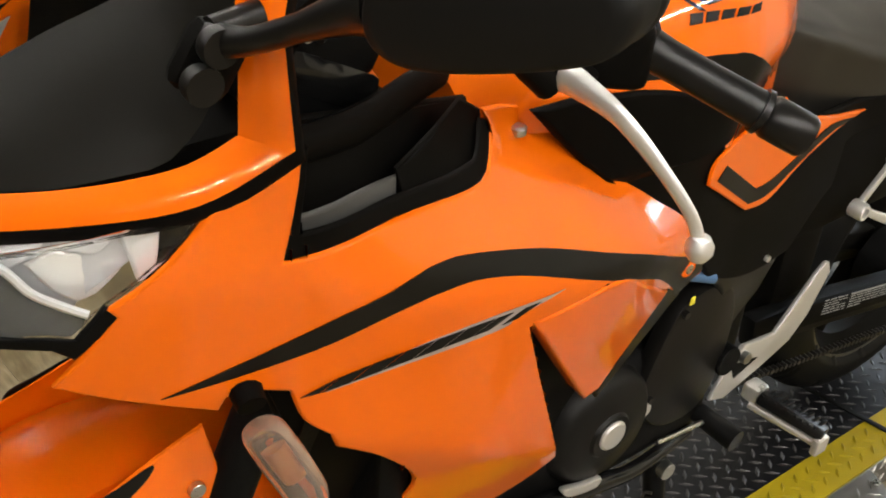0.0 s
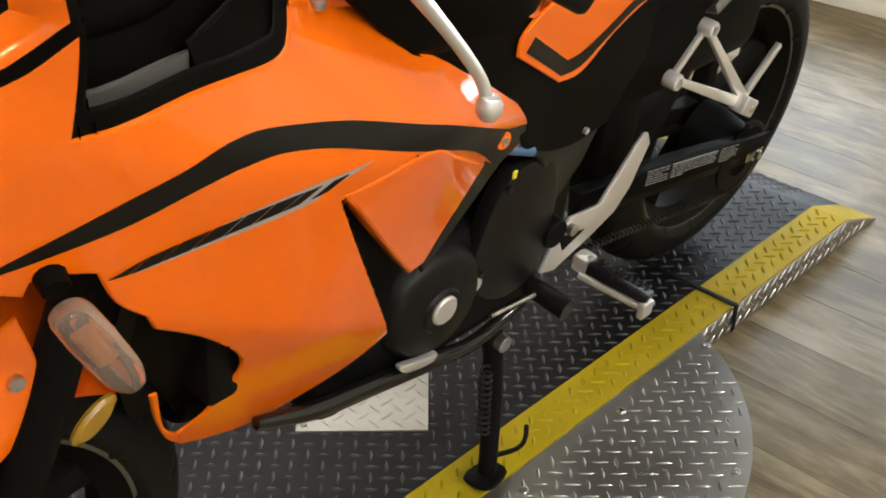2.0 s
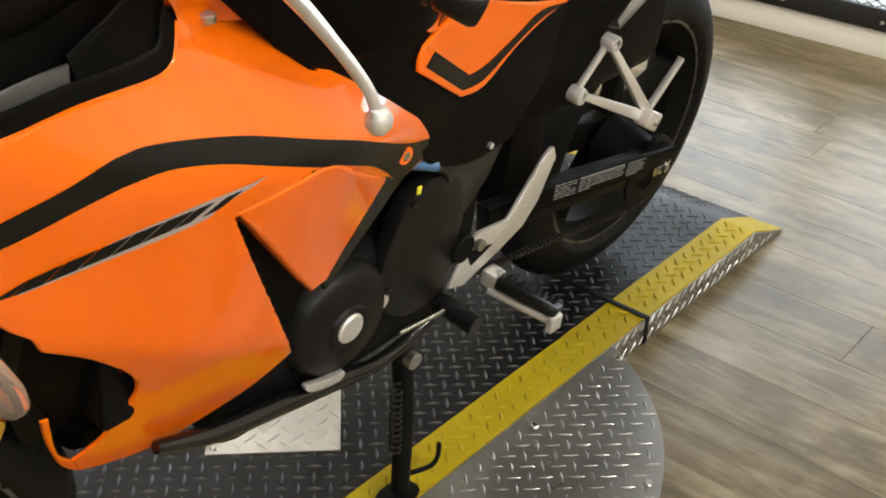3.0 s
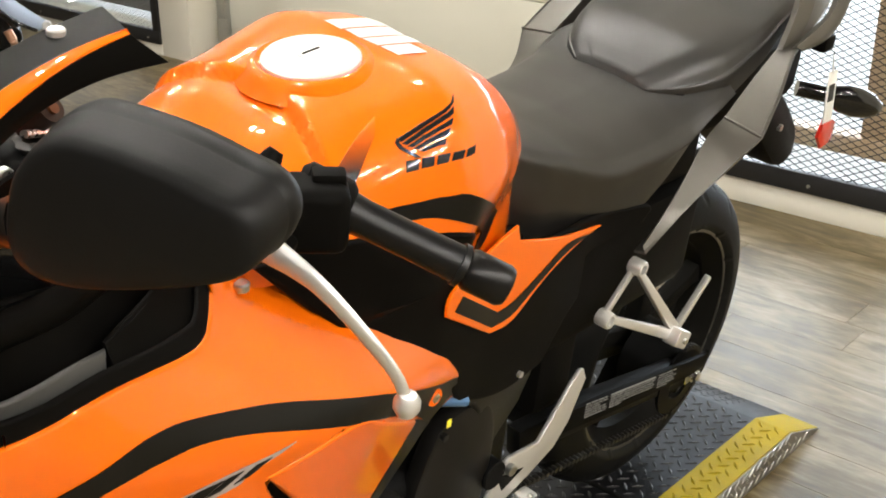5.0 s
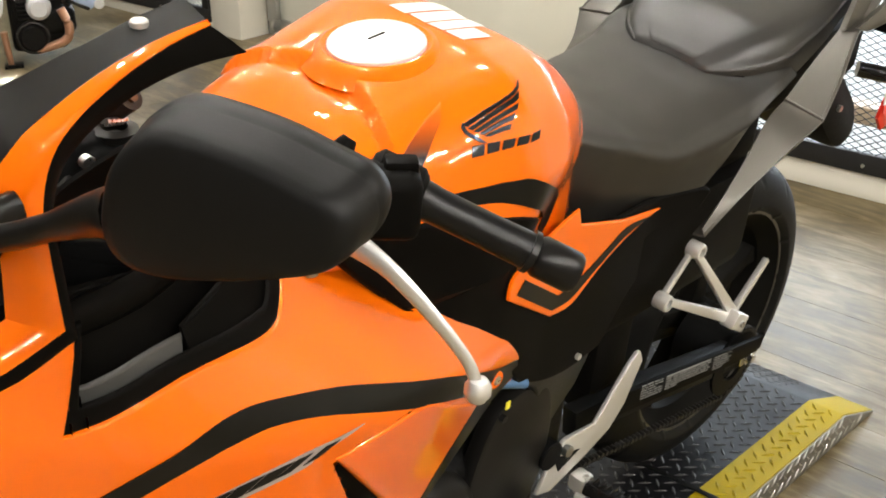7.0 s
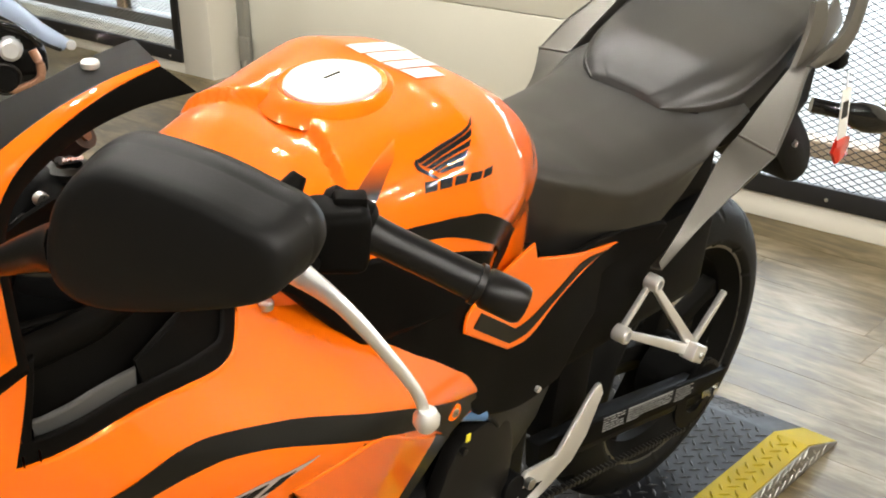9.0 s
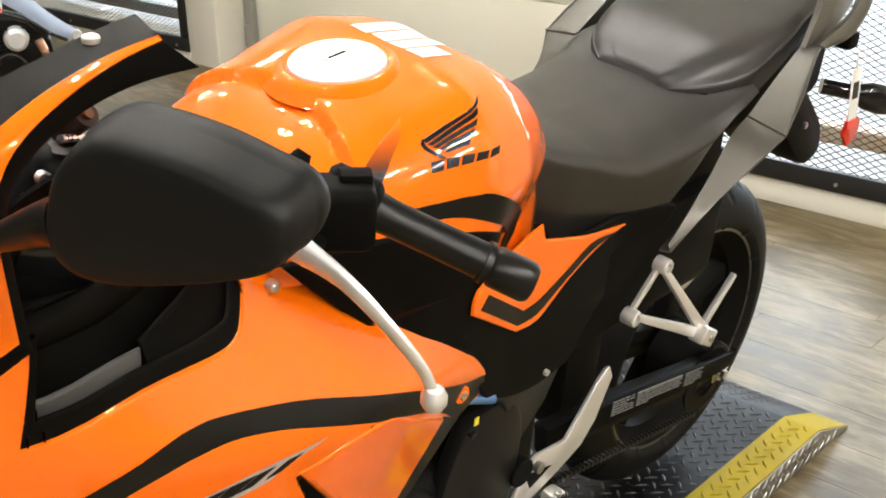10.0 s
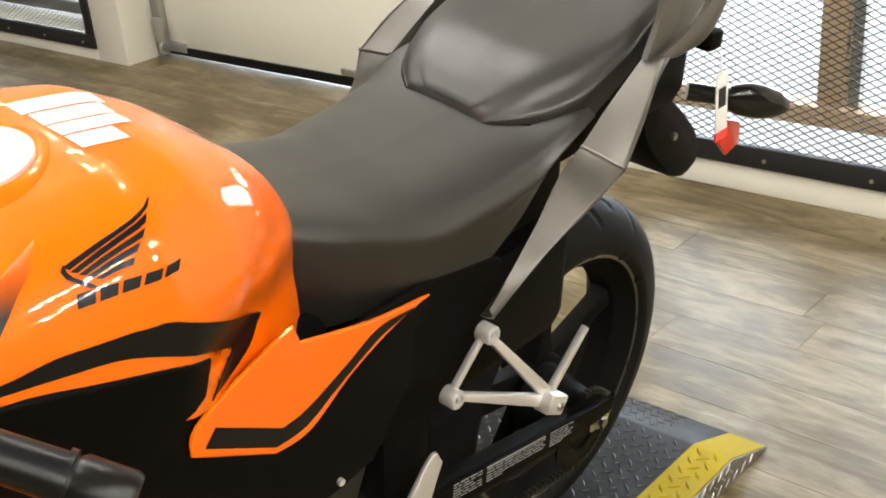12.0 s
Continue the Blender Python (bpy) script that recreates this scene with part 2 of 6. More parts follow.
def wood_mat():
    m = mat_new("weathered_floor_board", (0.35, 0.27, 0.18), 0.42, 0, 0, 0.36)
    nt = m.node_tree
    b = nt.nodes["Principled BSDF"]
    co = nt.nodes.new("ShaderNodeTexCoord")
    info = nt.nodes.new("ShaderNodeObjectInfo")
    off = nt.nodes.new("ShaderNodeVectorMath")
    off.operation = "MULTIPLY_ADD"
    off.inputs[1].default_value = (1, 1, 1)
    nt.links.new(co.outputs["Object"], off.inputs[0])
    seedv = nt.nodes.new("ShaderNodeCombineXYZ")
    mul = nt.nodes.new("ShaderNodeMath")
    mul.operation = "MULTIPLY"
    mul.inputs[1].default_value = 37.0
    nt.links.new(info.outputs["Random"], mul.inputs[0])
    nt.links.new(mul.outputs[0], seedv.inputs[2])
    nt.links.new(seedv.outputs[0], off.inputs[2])
    mp = nt.nodes.new("ShaderNodeMapping")
    mp.inputs["Scale"].default_value = (7, 1.3, 1)
    nt.links.new(off.outputs[0], mp.inputs[0])
    g1 = nt.nodes.new("ShaderNodeTexNoise")
    g1.inputs["Scale"].default_value = 1.6
    g1.inputs["Detail"].default_value = 8
    g1.inputs["Roughness"].default_value = 0.62
    g1.inputs["Distortion"].default_value = 1.3
    nt.links.new(mp.outputs[0], g1.inputs["Vector"])
    g2 = nt.nodes.new("ShaderNodeTexNoise")
    g2.inputs["Scale"].default_value = 14
    g2.inputs["Detail"].default_value = 5
    nt.links.new(mp.outputs[0], g2.inputs["Vector"])
    add = nt.nodes.new("ShaderNodeMath")
    add.operation = "MULTIPLY_ADD"
    add.inputs[1].default_value = 0.3
    nt.links.new(g2.outputs["Fac"], add.inputs[0])
    nt.links.new(g1.outputs["Fac"], add.inputs[2])
    blot = nt.nodes.new("ShaderNodeTexNoise")
    blot.inputs["Scale"].default_value = 3.2
    blot.inputs["Detail"].default_value = 3
    blot.inputs["Distortion"].default_value = 0.8
    geo = nt.nodes.new("ShaderNodeNewGeometry")
    nt.links.new(geo.outputs["Position"], blot.inputs["Vector"])
    mixed = nt.nodes.new("ShaderNodeMath")
    mixed.operation = "MULTIPLY_ADD"
    mixed.inputs[1].default_value = 0.62
    nt.links.new(blot.outputs["Fac"], mixed.inputs[0])
    nt.links.new(add.outputs[0], mixed.inputs[2])
    low = nt.nodes.new("ShaderNodeMath")
    low.operation = "SUBTRACT"
    low.inputs[1].default_value = 0.31
    nt.links.new(mixed.outputs[0], low.inputs[0])
    tone = nt.nodes.new("ShaderNodeMath")
    tone.operation = "MULTIPLY_ADD"
    tone.inputs[1].default_value = 0.06
    nt.links.new(info.outputs["Random"], tone.inputs[0])
    nt.links.new(low.outputs[0], tone.inputs[2])
    ramp = nt.nodes.new("ShaderNodeValToRGB")
    e = ramp.color_ramp.elements
    e[0].position, e[0].color = 0.38, (0.040, 0.028, 0.010, 1)
    e[1].position, e[1].color = 0.98, (0.28, 0.245, 0.175, 1)
    mid = e.new(0.62)
    mid.color = (0.105, 0.078, 0.034, 1)
    mid2 = e.new(0.78)
    mid2.color = (0.185, 0.147, 0.083, 1)
    nt.links.new(tone.outputs[0], ramp.inputs[0])
    nt.links.new(ramp.outputs[0], b.inputs["Base Color"])
    bp = nt.nodes.new("ShaderNodeBump")
    bp.inputs["Strength"].default_value = 0.15
    bp.inputs["Distance"].default_value = 0.001
    nt.links.new(add.outputs[0], bp.inputs["Height"])
    nt.links.new(bp.outputs[0], b.inputs["Normal"])
    mr = nt.nodes.new("ShaderNodeMapRange")
    mr.inputs["To Min"].default_value, mr.inputs["To Max"].default_value = 0.26, 0.50
    nt.links.new(g1.outputs["Fac"], mr.inputs[0])
    nt.links.new(mr.outputs[0], b.inputs["Roughness"])
    return m


BOARD = wood_mat()


def glow(name, colour, strength):
    m = bpy.data.materials.new(name)
    m.use_nodes = True
    nt = m.node_tree
    nt.nodes.clear()
    em = nt.nodes.new("ShaderNodeEmission")
    em.inputs[0].default_value, em.inputs[1].default_value = (*colour, 1), strength
    out = nt.nodes.new("ShaderNodeOutputMaterial")
    nt.links.new(em.outputs[0], out.inputs[0])
    return m


LAMP = glow("lamp_glow", (1.0, 0.955, 0.875), 430.0)
DAY = glow("daylight_distance", (0.80, 0.90, 1.0), 13.0)


# ---- mesh helpers ----
def finish(name, bm, material, angle=38):
    me = bpy.data.meshes.new(name)
    bmesh.ops.recalc_face_normals(bm, faces=bm.faces)
    bm.to_mesh(me)
    bm.free()
    me.polygons.foreach_set("use_smooth", [True] * len(me.polygons))
    me.set_sharp_from_angle(angle=radians(angle))
    me.materials.append(material)
    return me


def part(name, bm, material, parent, label="", angle=38):
    ob = new(name, finish(name, bm, material, angle))
    ob.parent = parent
    return tagged(ob, label)


def thing(name, label, category, group="", kind="", at=None):
    ob = new(name)
    ob.empty_display_size = 0.1
    if at is not None:
        ob.matrix_world = at
    return tagged(ob, label, category, group, kind)


def solid(name, bm, material, label, category="", group="", kind="", at=None, angle=38):
    ob = new(name, finish(name, bm, material, angle))
    if at is not None:
        ob.matrix_world = at
    return tagged(ob, label, category, group, kind)


def join(*bms):
    out = bms[0]
    for b in bms[1:]:
        me = bpy.data.meshes.new("tmp")
        b.to_mesh(me)
        b.free()
        out.from_mesh(me)
        bpy.data.meshes.remove(me)
    return out


def box(x0, y0, z0, x1, y1, z1, bevel=0.0, segs=2):
    bm = bmesh.new()
    bmesh.ops.create_cube(bm, size=1.0)
    for v in bm.verts:
        v.co = Vector(((x0 + x1) / 2 + v.co.x * (x1 - x0), (y0 + y1) / 2 + v.co.y * (y1 - y0), (z0 + z1) / 2 + v.co.z * (z1 - z0)))
    if bevel:
        bmesh.ops.bevel(bm, geom=list(bm.edges), offset=bevel, segments=segs, profile=0.5, affect="EDGES", clamp_overlap=True)
    return bm


def moved(bm, m):
    bm.transform(m)
    return bm


def curve(points, n=6, closed=False):
    """A smooth line through the points; a point with a last entry of 1 more than its dimension is a corner."""
    dim = min(len(p) for p in points)
    sharp = [len(p) > dim for p in points]
    pts = [np.array(p[:dim], float) for p in points]
    k, out = len(pts), []
    for i in range(k if closed else k - 1):
        a, b = pts[i], pts[(i + 1) % k]
        pa = a if sharp[i] or (i == 0 and not closed) else pts[i - 1]
        pb = b if sharp[(i + 1) % k] or (i + 2 > k - 1 and not closed) else pts[(i + 2) % k]
        for j in range(n):
            t = j / n
            m0, m1 = (b - pa) / 2, (pb - a) / 2
            out.append((2 * t**3 - 3 * t**2 + 1) * a + (t**3 - 2 * t**2 + t) * m0 + (-2 * t**3 + 3 * t**2) * b + (t**3 - t**2) * m1)
    if not closed:
        out.append(pts[-1])
    return out


def tube(points, radii, sides=14, smooth=5, flat=1.0, caps=True):
    """A round rod along a smooth line; radii: one or one for each point; flat squeezes it sideways."""
    pts = [Vector(p) for p in (curve(points, smooth) if smooth > 1 else points)]
    rr = radii if isinstance(radii, (list, tuple)) else [radii] * len(points)
    rs = np.interp(np.linspace(0, len(points) - 1, len(pts)), range(len(points)), rr)
    bm, rings, up = bmesh.new(), [], Vector((0, 0, 1))
    for i, p in enumerate(pts):
        d = (pts[min(i + 1, len(pts) - 1)] - pts[max(i - 1, 0)]).normalized()
        u = up if abs(d.dot(up)) < 0.95 else Vector((0, 1, 0))
        s = d.cross(u).normalized()
        w = s.cross(d).normalized()
        rings.append([bm.verts.new(p + float(rs[i]) * (math.cos(a) * s * flat + math.sin(a) * w)) for a in np.linspace(0, 2 * math.pi, sides, endpoint=False)])
    for r0, r1 in zip(rings, rings[1:]):
        for j in range(sides):
            bm.faces.new((r0[j], r0[(j + 1) % sides], r1[(j + 1) % sides], r1[j]))
    if caps:
        bm.faces.new(rings[0][::-1])
        bm.faces.new(rings[-1])
    return bm


def lathe(profile, centre, axis="y", sides=40, arc=None, closed=False):
    """Turns (radius, along) rows round an axis through centre."""
    bm, rings = bmesh.new(), []
    full = arc is None
    a0, a1 = (0, 2 * math.pi) if full else arc
    angles = np.linspace(a0, a1, sides, endpoint=not full)
    for a in angles:
        ring = []
        for r, h in profile:
            c, s = r * math.cos(a), r * math.sin(a)
            v = {"y": (c, h, s), "z": (c, s, h), "x": (h, c, s)}[axis]
            ring.append(bm.verts.new(Vector(centre) + Vector(v)))
        rings.append(ring)
    k = len(profile)
    for i in range(sides if full else sides - 1):
        r0, r1 = rings[i], rings[(i + 1) % sides]
        for j in range(k if closed else k - 1):
            quad = (r0[j], r0[(j + 1) % k], r1[(j + 1) % k], r1[j])
            bm.faces.new(quad)
    bmesh.ops.remove_doubles(bm, verts=bm.verts, dist=1e-5)
    return bm


def knob(centre, r, h, axis="y", sides=16, rim=0.2):
    """A round head: a short cylinder with a rounded rim, from centre - h to centre along the axis."""
    q = r * rim
    return lathe([(0, -h), (r - q * 0.3, -h), (r, -h + q * 0.3), (r, h * 0 - 0.0 + h - q), (r - q, h), (0, h)], centre, axis, sides)


def clip(poly, axis, at, keep):
    """The part of a flat outline on one side of a line."""
    out = []
    for i, p in enumerate(poly):
        q = poly[i - 1]
        dp, dq = (p[axis] - at) * keep, (q[axis] - at) * keep
        if (dp >= 0) != (dq >= 0):
            t = dq / (dq - dp)
            m = [q[0] + t * (p[0] - q[0]), q[1] + t * (p[1] - q[1])]
            m[axis] = at
            out.append(tuple(m))
        if dp >= 0:
            out.append(tuple(p))
    return out


def tiled(bm, loop, step):
    """Fills an outline, however bent, with small faces on a square grid in the xz plane."""
    lo, hi = np.min(loop, axis=0), np.max(loop, axis=0)
    known = {}

    def vert(p):
        key = (round(p[0] * 4000), round(p[1] * 4000))
        if key not in known:
            known[key] = bm.verts.new((p[0], 0, p[1]))
        return known[key]

    for x in np.arange(lo[0] - step * 0.49, hi[0], step):
        strip = clip(clip([tuple(p) for p in loop], 0, x, 1), 0, x + step, -1)
        if len(strip) < 3:
            continue
        for z in np.arange(lo[1] - step * 0.49, hi[1], step):
            cell = clip(clip(strip, 1, z, 1), 1, z + step, -1)
            vs = []
            for p in cell:
                v = vert(p)
                if not vs or vs[-1] is not v:
                    vs.append(v)
            if len(vs) > 2 and vs[0] is vs[-1]:
                vs.pop()
            area = 0.5 * abs(sum(a.co.x * c.co.z - c.co.x * a.co.z for a, c in zip(vs, vs[1:] + vs[:1])))
            if len(vs) > 2 and len(set(vs)) == len(vs) and area > 2e-8:
                try:
                    bm.faces.new(vs)
                except ValueError:
                    pass
    bmesh.ops.delete(bm, geom=[v for v in bm.verts if not v.link_faces], context="VERTS")


def drawn_in(loop, dist):
    """An outline moved inwards by dist, less where it is narrow; with the share that each corner moved."""
    p = np.array(loop)
    e = np.roll(p, -1, 0) - p
    turn = np.sign(np.sum(p[:, 0] * np.roll(p, -1, 0)[:, 1] - np.roll(p, -1, 0)[:, 0] * p[:, 1]))
    nrm = turn * np.stack([-e[:, 1], e[:, 0]], 1) / np.maximum(1e-9, np.hypot(e[:, 0], e[:, 1]))[:, None]
    inward = nrm + np.roll(nrm, 1, 0)
    inward /= np.maximum(0.35, np.hypot(inward[:, 0], inward[:, 1]))[:, None]
    share = np.ones(len(p))
    k = np.arange(len(p))
    for i in range(len(p)):
        # how far an inward ray runs before it meets the outline again
        d, far = inward[i], (k != i) & (k != (i - 1) % len(p))
        cross = d[0] * e[:, 1] - d[1] * e[:, 0]
        ok = far & (np.abs(cross) > 1e-12)
        q = p[ok] - p[i]
        run = (q[:, 0] * e[ok, 1] - q[:, 1] * e[ok, 0]) / cross[ok]
        at = (q[:, 0] * d[1] - q[:, 1] * d[0]) / cross[ok]
        hits = run[(run > 1e-6) & (at >= 0) & (at <= 1)]
        if len(hits):
            share[i] = min(1.0, 0.4 * hits.min() / dist)
    share = np.minimum(share, np.minimum(np.roll(share, 1), np.roll(share, -1)) * 1.3 + 0.1)
    return p + inward * (dist * share)[:, None], share


def panel(outline, depth, thick=0.003, lift=0.0, step=0.014, side=1, n=5, roll=0.0026):
    """A moulded sheet: an outline seen from the side, (x, z), pressed onto the surface y = depth(x, z), its rim
    rolled over by the radius roll. side -1 mirrors it."""
    bm = bmesh.new()
    loop = curve(outline, n, closed=True) if n > 1 else [np.array(p[:2]) for p in outline]
    keep = []
    for p in loop:
        if not keep or np.hypot(*(p - keep[-1])) > 0.0012:
            keep.append(p)
    rolled = thick >= 0.003
    inner, share = drawn_in(keep, roll) if rolled else (keep, None)
    tiled(bm, inner, step)
    for v in bm.verts:
        v.co.y = depth(v.co.x, v.co.z) - lift
    bmesh.ops.recalc_face_normals(bm, faces=bm.faces)
    if sum(f.normal.y * f.calc_area() for f in bm.faces) > 0:
        bmesh.ops.reverse_faces(bm, faces=bm.faces)
    if thick:
        front, rim = bm.faces[:], [e for e in bm.edges if len(e.link_faces) == 1]
        back = {v: bm.verts.new((v.co.x, v.co.y + thick, v.co.z)) for v in bm.verts[:]}
        for f in front:
            bm.faces.new([back[v] for v in reversed(f.verts)])
        for e in rim:
            p, q = e.verts
            bm.faces.new((p, q, back[q], back[p]))
    if rolled:
        rows = []
        for a, b, w in zip(inner, keep, share):
            r = min(roll * w, thick * 0.9)
            ring = []
            for s, fall in ((1.0, thick), (0.0, thick), (0.0, r), (0.3, 0.286 * r), (0.6, 0.083 * r), (1.0, 0.0)):
                x, z = b + (a - b) * s
                ring.append(bm.verts.new((x, depth(x, z) - lift + fall, z)))
            rows.append(ring)
        for r0, r1 in zip(rows, rows[1:] + rows[:1]):
            for j in range(6):
                try:
                    bm.faces.new((r0[j], r0[(j + 1) % 6], r1[(j + 1) % 6], r1[j]))
                except ValueError:
                    pass
    if side < 0:
        bm.transform(Matrix.Diagonal((1, -1, 1, 1)))
    return bm


def plate(outline, y0, y1, bevel=0.002, n=1, side=1):
    """A flat piece with an outline seen from the side, from y0 to y1."""
    bm = bmesh.new()
    loop = curve(outline, n, closed=True) if n > 1 else [np.array(p[:2], float) for p in outline]
    f = bm.faces.new([bm.verts.new((p[0], y0, p[1])) for p in loop])
    ext = bmesh.ops.extrude_face_region(bm, geom=[f])
    for v in ext["geom"]:
        if isinstance(v, bmesh.types.BMVert):
            v.co.y = y1
    bmesh.ops.recalc_face_normals(bm, faces=bm.faces)
    if bevel:
        rim = [e for e in bm.edges if len(e.link_faces) == 2 and abs(e.verts[0].co.y - e.verts[1].co.y) < 1e-6]
        bmesh.ops.bevel(bm, geom=rim, offset=bevel, segments=2, profile=0.5, affect="EDGES", clamp_overlap=True)
    if side < 0:
        bm.transform(Matrix.Diagonal((1, -1, 1, 1)))
    return bm


def ribbon(a, b, thick=0.003, rows=4, n=6, bulge=0.0, side=1):
    """A strip of sheet between two smooth lines in space, bulging outwards in the middle."""
    ca, cb = curve(a, n), curve(b, n)
    bm, grid = bmesh.new(), []
    for p, q in zip(ca, cb):
        row = []
        for j in range(rows + 1):
            s = j / rows
            v = Vector(p) * (1 - s) + Vector(q) * s
            v.y -= bulge * 4 * s * (1 - s)
            row.append(bm.verts.new(v))
        grid.append(row)
    for r0, r1 in zip(grid, grid[1:]):
        for j in range(rows):
            bm.faces.new((r0[j], r0[j + 1], r1[j + 1], r1[j]))
    if sum(f.normal.y for f in bm.faces) == 0:
        bm.normal_update()
    bm.normal_update()
    if sum(f.normal.y * f.calc_area() for f in bm.faces) > 0:
        bmesh.ops.reverse_faces(bm, faces=bm.faces)
    if thick:
        bmesh.ops.solidify(bm, geom=bm.faces[:], thickness=thick)
    if side < 0:
        bm.transform(Matrix.Diagonal((1, -1, 1, 1)))
    return bm


def flat_bar(p, q, wp, wq, thick):
    """A flat tapered cast bar between two points, broad side outwards."""
    p, q = Vector(p), Vector(q)
    d = (q - p).normalized()
    w = d.cross(Vector((0, 1, 0))).normalized()
    u = w.cross(d).normalized() * thick / 2
    bm = bmesh.new()
    r0 = [bm.verts.new(p + w * (k * wp / 2) + u * m) for k, m in ((-1, -1), (1, -1), (1, 1), (-1, 1))]
    r1 = [bm.verts.new(q + w * (k * wq / 2) + u * m) for k, m in ((-1, -1), (1, -1), (1, 1), (-1, 1))]
    for j in range(4):
        bm.faces.new((r0[j], r0[(j + 1) % 4], r1[(j + 1) % 4], r1[j]))
    bm.faces.new(r0[::-1])
    bm.faces.new(r1)
    bmesh.ops.bevel(bm, geom=list(bm.edges), offset=min(wp, wq, thick) * 0.22, segments=2, profile=0.5, affect="EDGES", clamp_overlap=True)
    return bm


def loft(stations, section, around=28, cap=True):
    """Rings from section(x, a) -> (y, z) for each x, a from 0 to 1."""
    bm, rings = bmesh.new(), []
    for x in stations:
        rings.append([bm.verts.new((x, *section(x, a))) for a in np.linspace(0, 1, around)])
    for r0, r1 in zip(rings, rings[1:]):
        for j in range(around - 1):
            bm.faces.new((r0[j], r0[j + 1], r1[j + 1], r1[j]))
    for r in (rings[0], rings[-1]) if cap else ():
        bm.faces.new(r)
    return bm


def lin(table):
    """A smooth function through (x, value) rows."""
    xs, vs = [r[0] for r in table], [r[1] for r in table]

    def f(x):
        h = 0.012
        return float(0.25 * np.interp(x - h, xs, vs) + 0.5 * np.interp(x, xs, vs) + 0.25 * np.interp(x + h, xs, vs))
    return f


# ---- the room: walls, ceiling, windows, door ----
TURN = radians(2.1)                       # the rear wall is turned a little against the platform
WALLM = Matrix.Translation((1.695, 0, 0)) @ Matrix.Rotation(TURN, 4, "Z")   # x: into the wall, y: along it
TOP = 3.3


def wall_box(name, y0, y1, z0, z1, x0=0.0, x1=0.17, material=None, label="cream painted wall of the showroom", bevel=0.003):
    return solid(name, box(x0, y0, z0, x1, y1, z1, bevel), material or WALL, label, "wall", kind="structure", at=WALLM)


# window bay A beside the door, sectional door bay, window bay B beyond the pier
# A0 and WTOP lie out of view, set to limit window reflections in the paint
A0, A1, D0, D1, B0, B1 = -0.25, 0.95, 1.18, 3.50, 3.72, 5.6
SILL, WTOP = 0.085, 1.45
wall_box("wall_east_1", -7.0, A0, 0, TOP)
wall_box("wall_east_2", A1, D0, 0, TOP)
wall_box("wall_east_3", D1, B0, 0, TOP)
wall_box("wall_east_4", B1, 8.0, 0, TOP)
wall_box("wall_east_5", A0, A1, 0, SILL)
wall_box("wall_east_6", A0, A1, WTOP, TOP)
wall_box("wall_east_7", D0, D1, 2.5, TOP)
wall_box("wall_east_8", B0, B1, 0, SILL - 0.03)
wall_box("wall_east_9", B0, B1, WTOP, TOP)
# walls and ceiling out of view, their dark colours chosen to cut bounced light
tagged(solid("wall_south", box(-8.2, -7.2, 0, 2.3, -7.0, TOP), FAR_WALL, "unseen showroom wall, dark brown to hold down bounced light", "wall", kind="structure"))
solid("wall_north", box(-8.2, 7.4, 0, 1.9, 7.6, TOP), FAR_WALL, "unseen showroom wall, dark brown to hold down bounced light", "wall", kind="structure")
solid("wall_west", box(-8.4, -7.2, 0, -8.2, 7.6, TOP), FAR_WALL, "unseen showroom wall, dark brown to hold down bounced light", "wall", kind="structure")
solid("ceiling", box(-8.4, -7.2, TOP, 2.4, 7.6, TOP + 0.1), CEIL, "unseen showroom ceiling, dark to hold down bounced light", "ceiling", kind="structure")


def diamond_mesh(y0, y1, z0, z1, py=0.042, pz=0.021, r=0.0017, half=0.001):
    """Expanded metal: crossing flat strands over a rectangle in the plane x = 0."""
    bm = bmesh.new()
    slope = pz / py
    span = (y1 - y0) * slope
    for sgn in (1, -1):
        c = z0 - span
        while c < z1 + span:
            ya, za, yb, zb = y0, c, y1, c + span
            if sgn < 0:
                za, zb = c + span, c
            pts = []
            for lo, hi in ((0.0, 1.0),):
                t0, t1 = 0.0, 1.0
                dz = zb - za
                if abs(dz) > 1e-9:
                    u0, u1 = sorted(((z0 - za) / dz, (z1 - za) / dz))
                    t0, t1 = max(t0, u0), min(t1, u1)
                if t1 > t0 + 1e-4:
                    pts = [(ya + t * (yb - ya), za + t * dz) for t in (t0, t1)]
            if pts:
                (p, q), (s, u) = pts
                d = Vector((0, s - p, u - q)).normalized()
                w = Vector((0, -d.z, d.y)) * r
                off = 0.0012 * sgn
                ring = [[bm.verts.new(Vector((off + dx, *yz)) + w * k) for dx, k in ((-half, -1), (-half, 1), (half, 1), (half, -1))] for yz in pts]
                for j in range(4):
                    bm.faces.new((ring[0][j], ring[0][(j + 1) % 4], ring[1][(j + 1) % 4], ring[1][j]))
            c += pz
    return bm


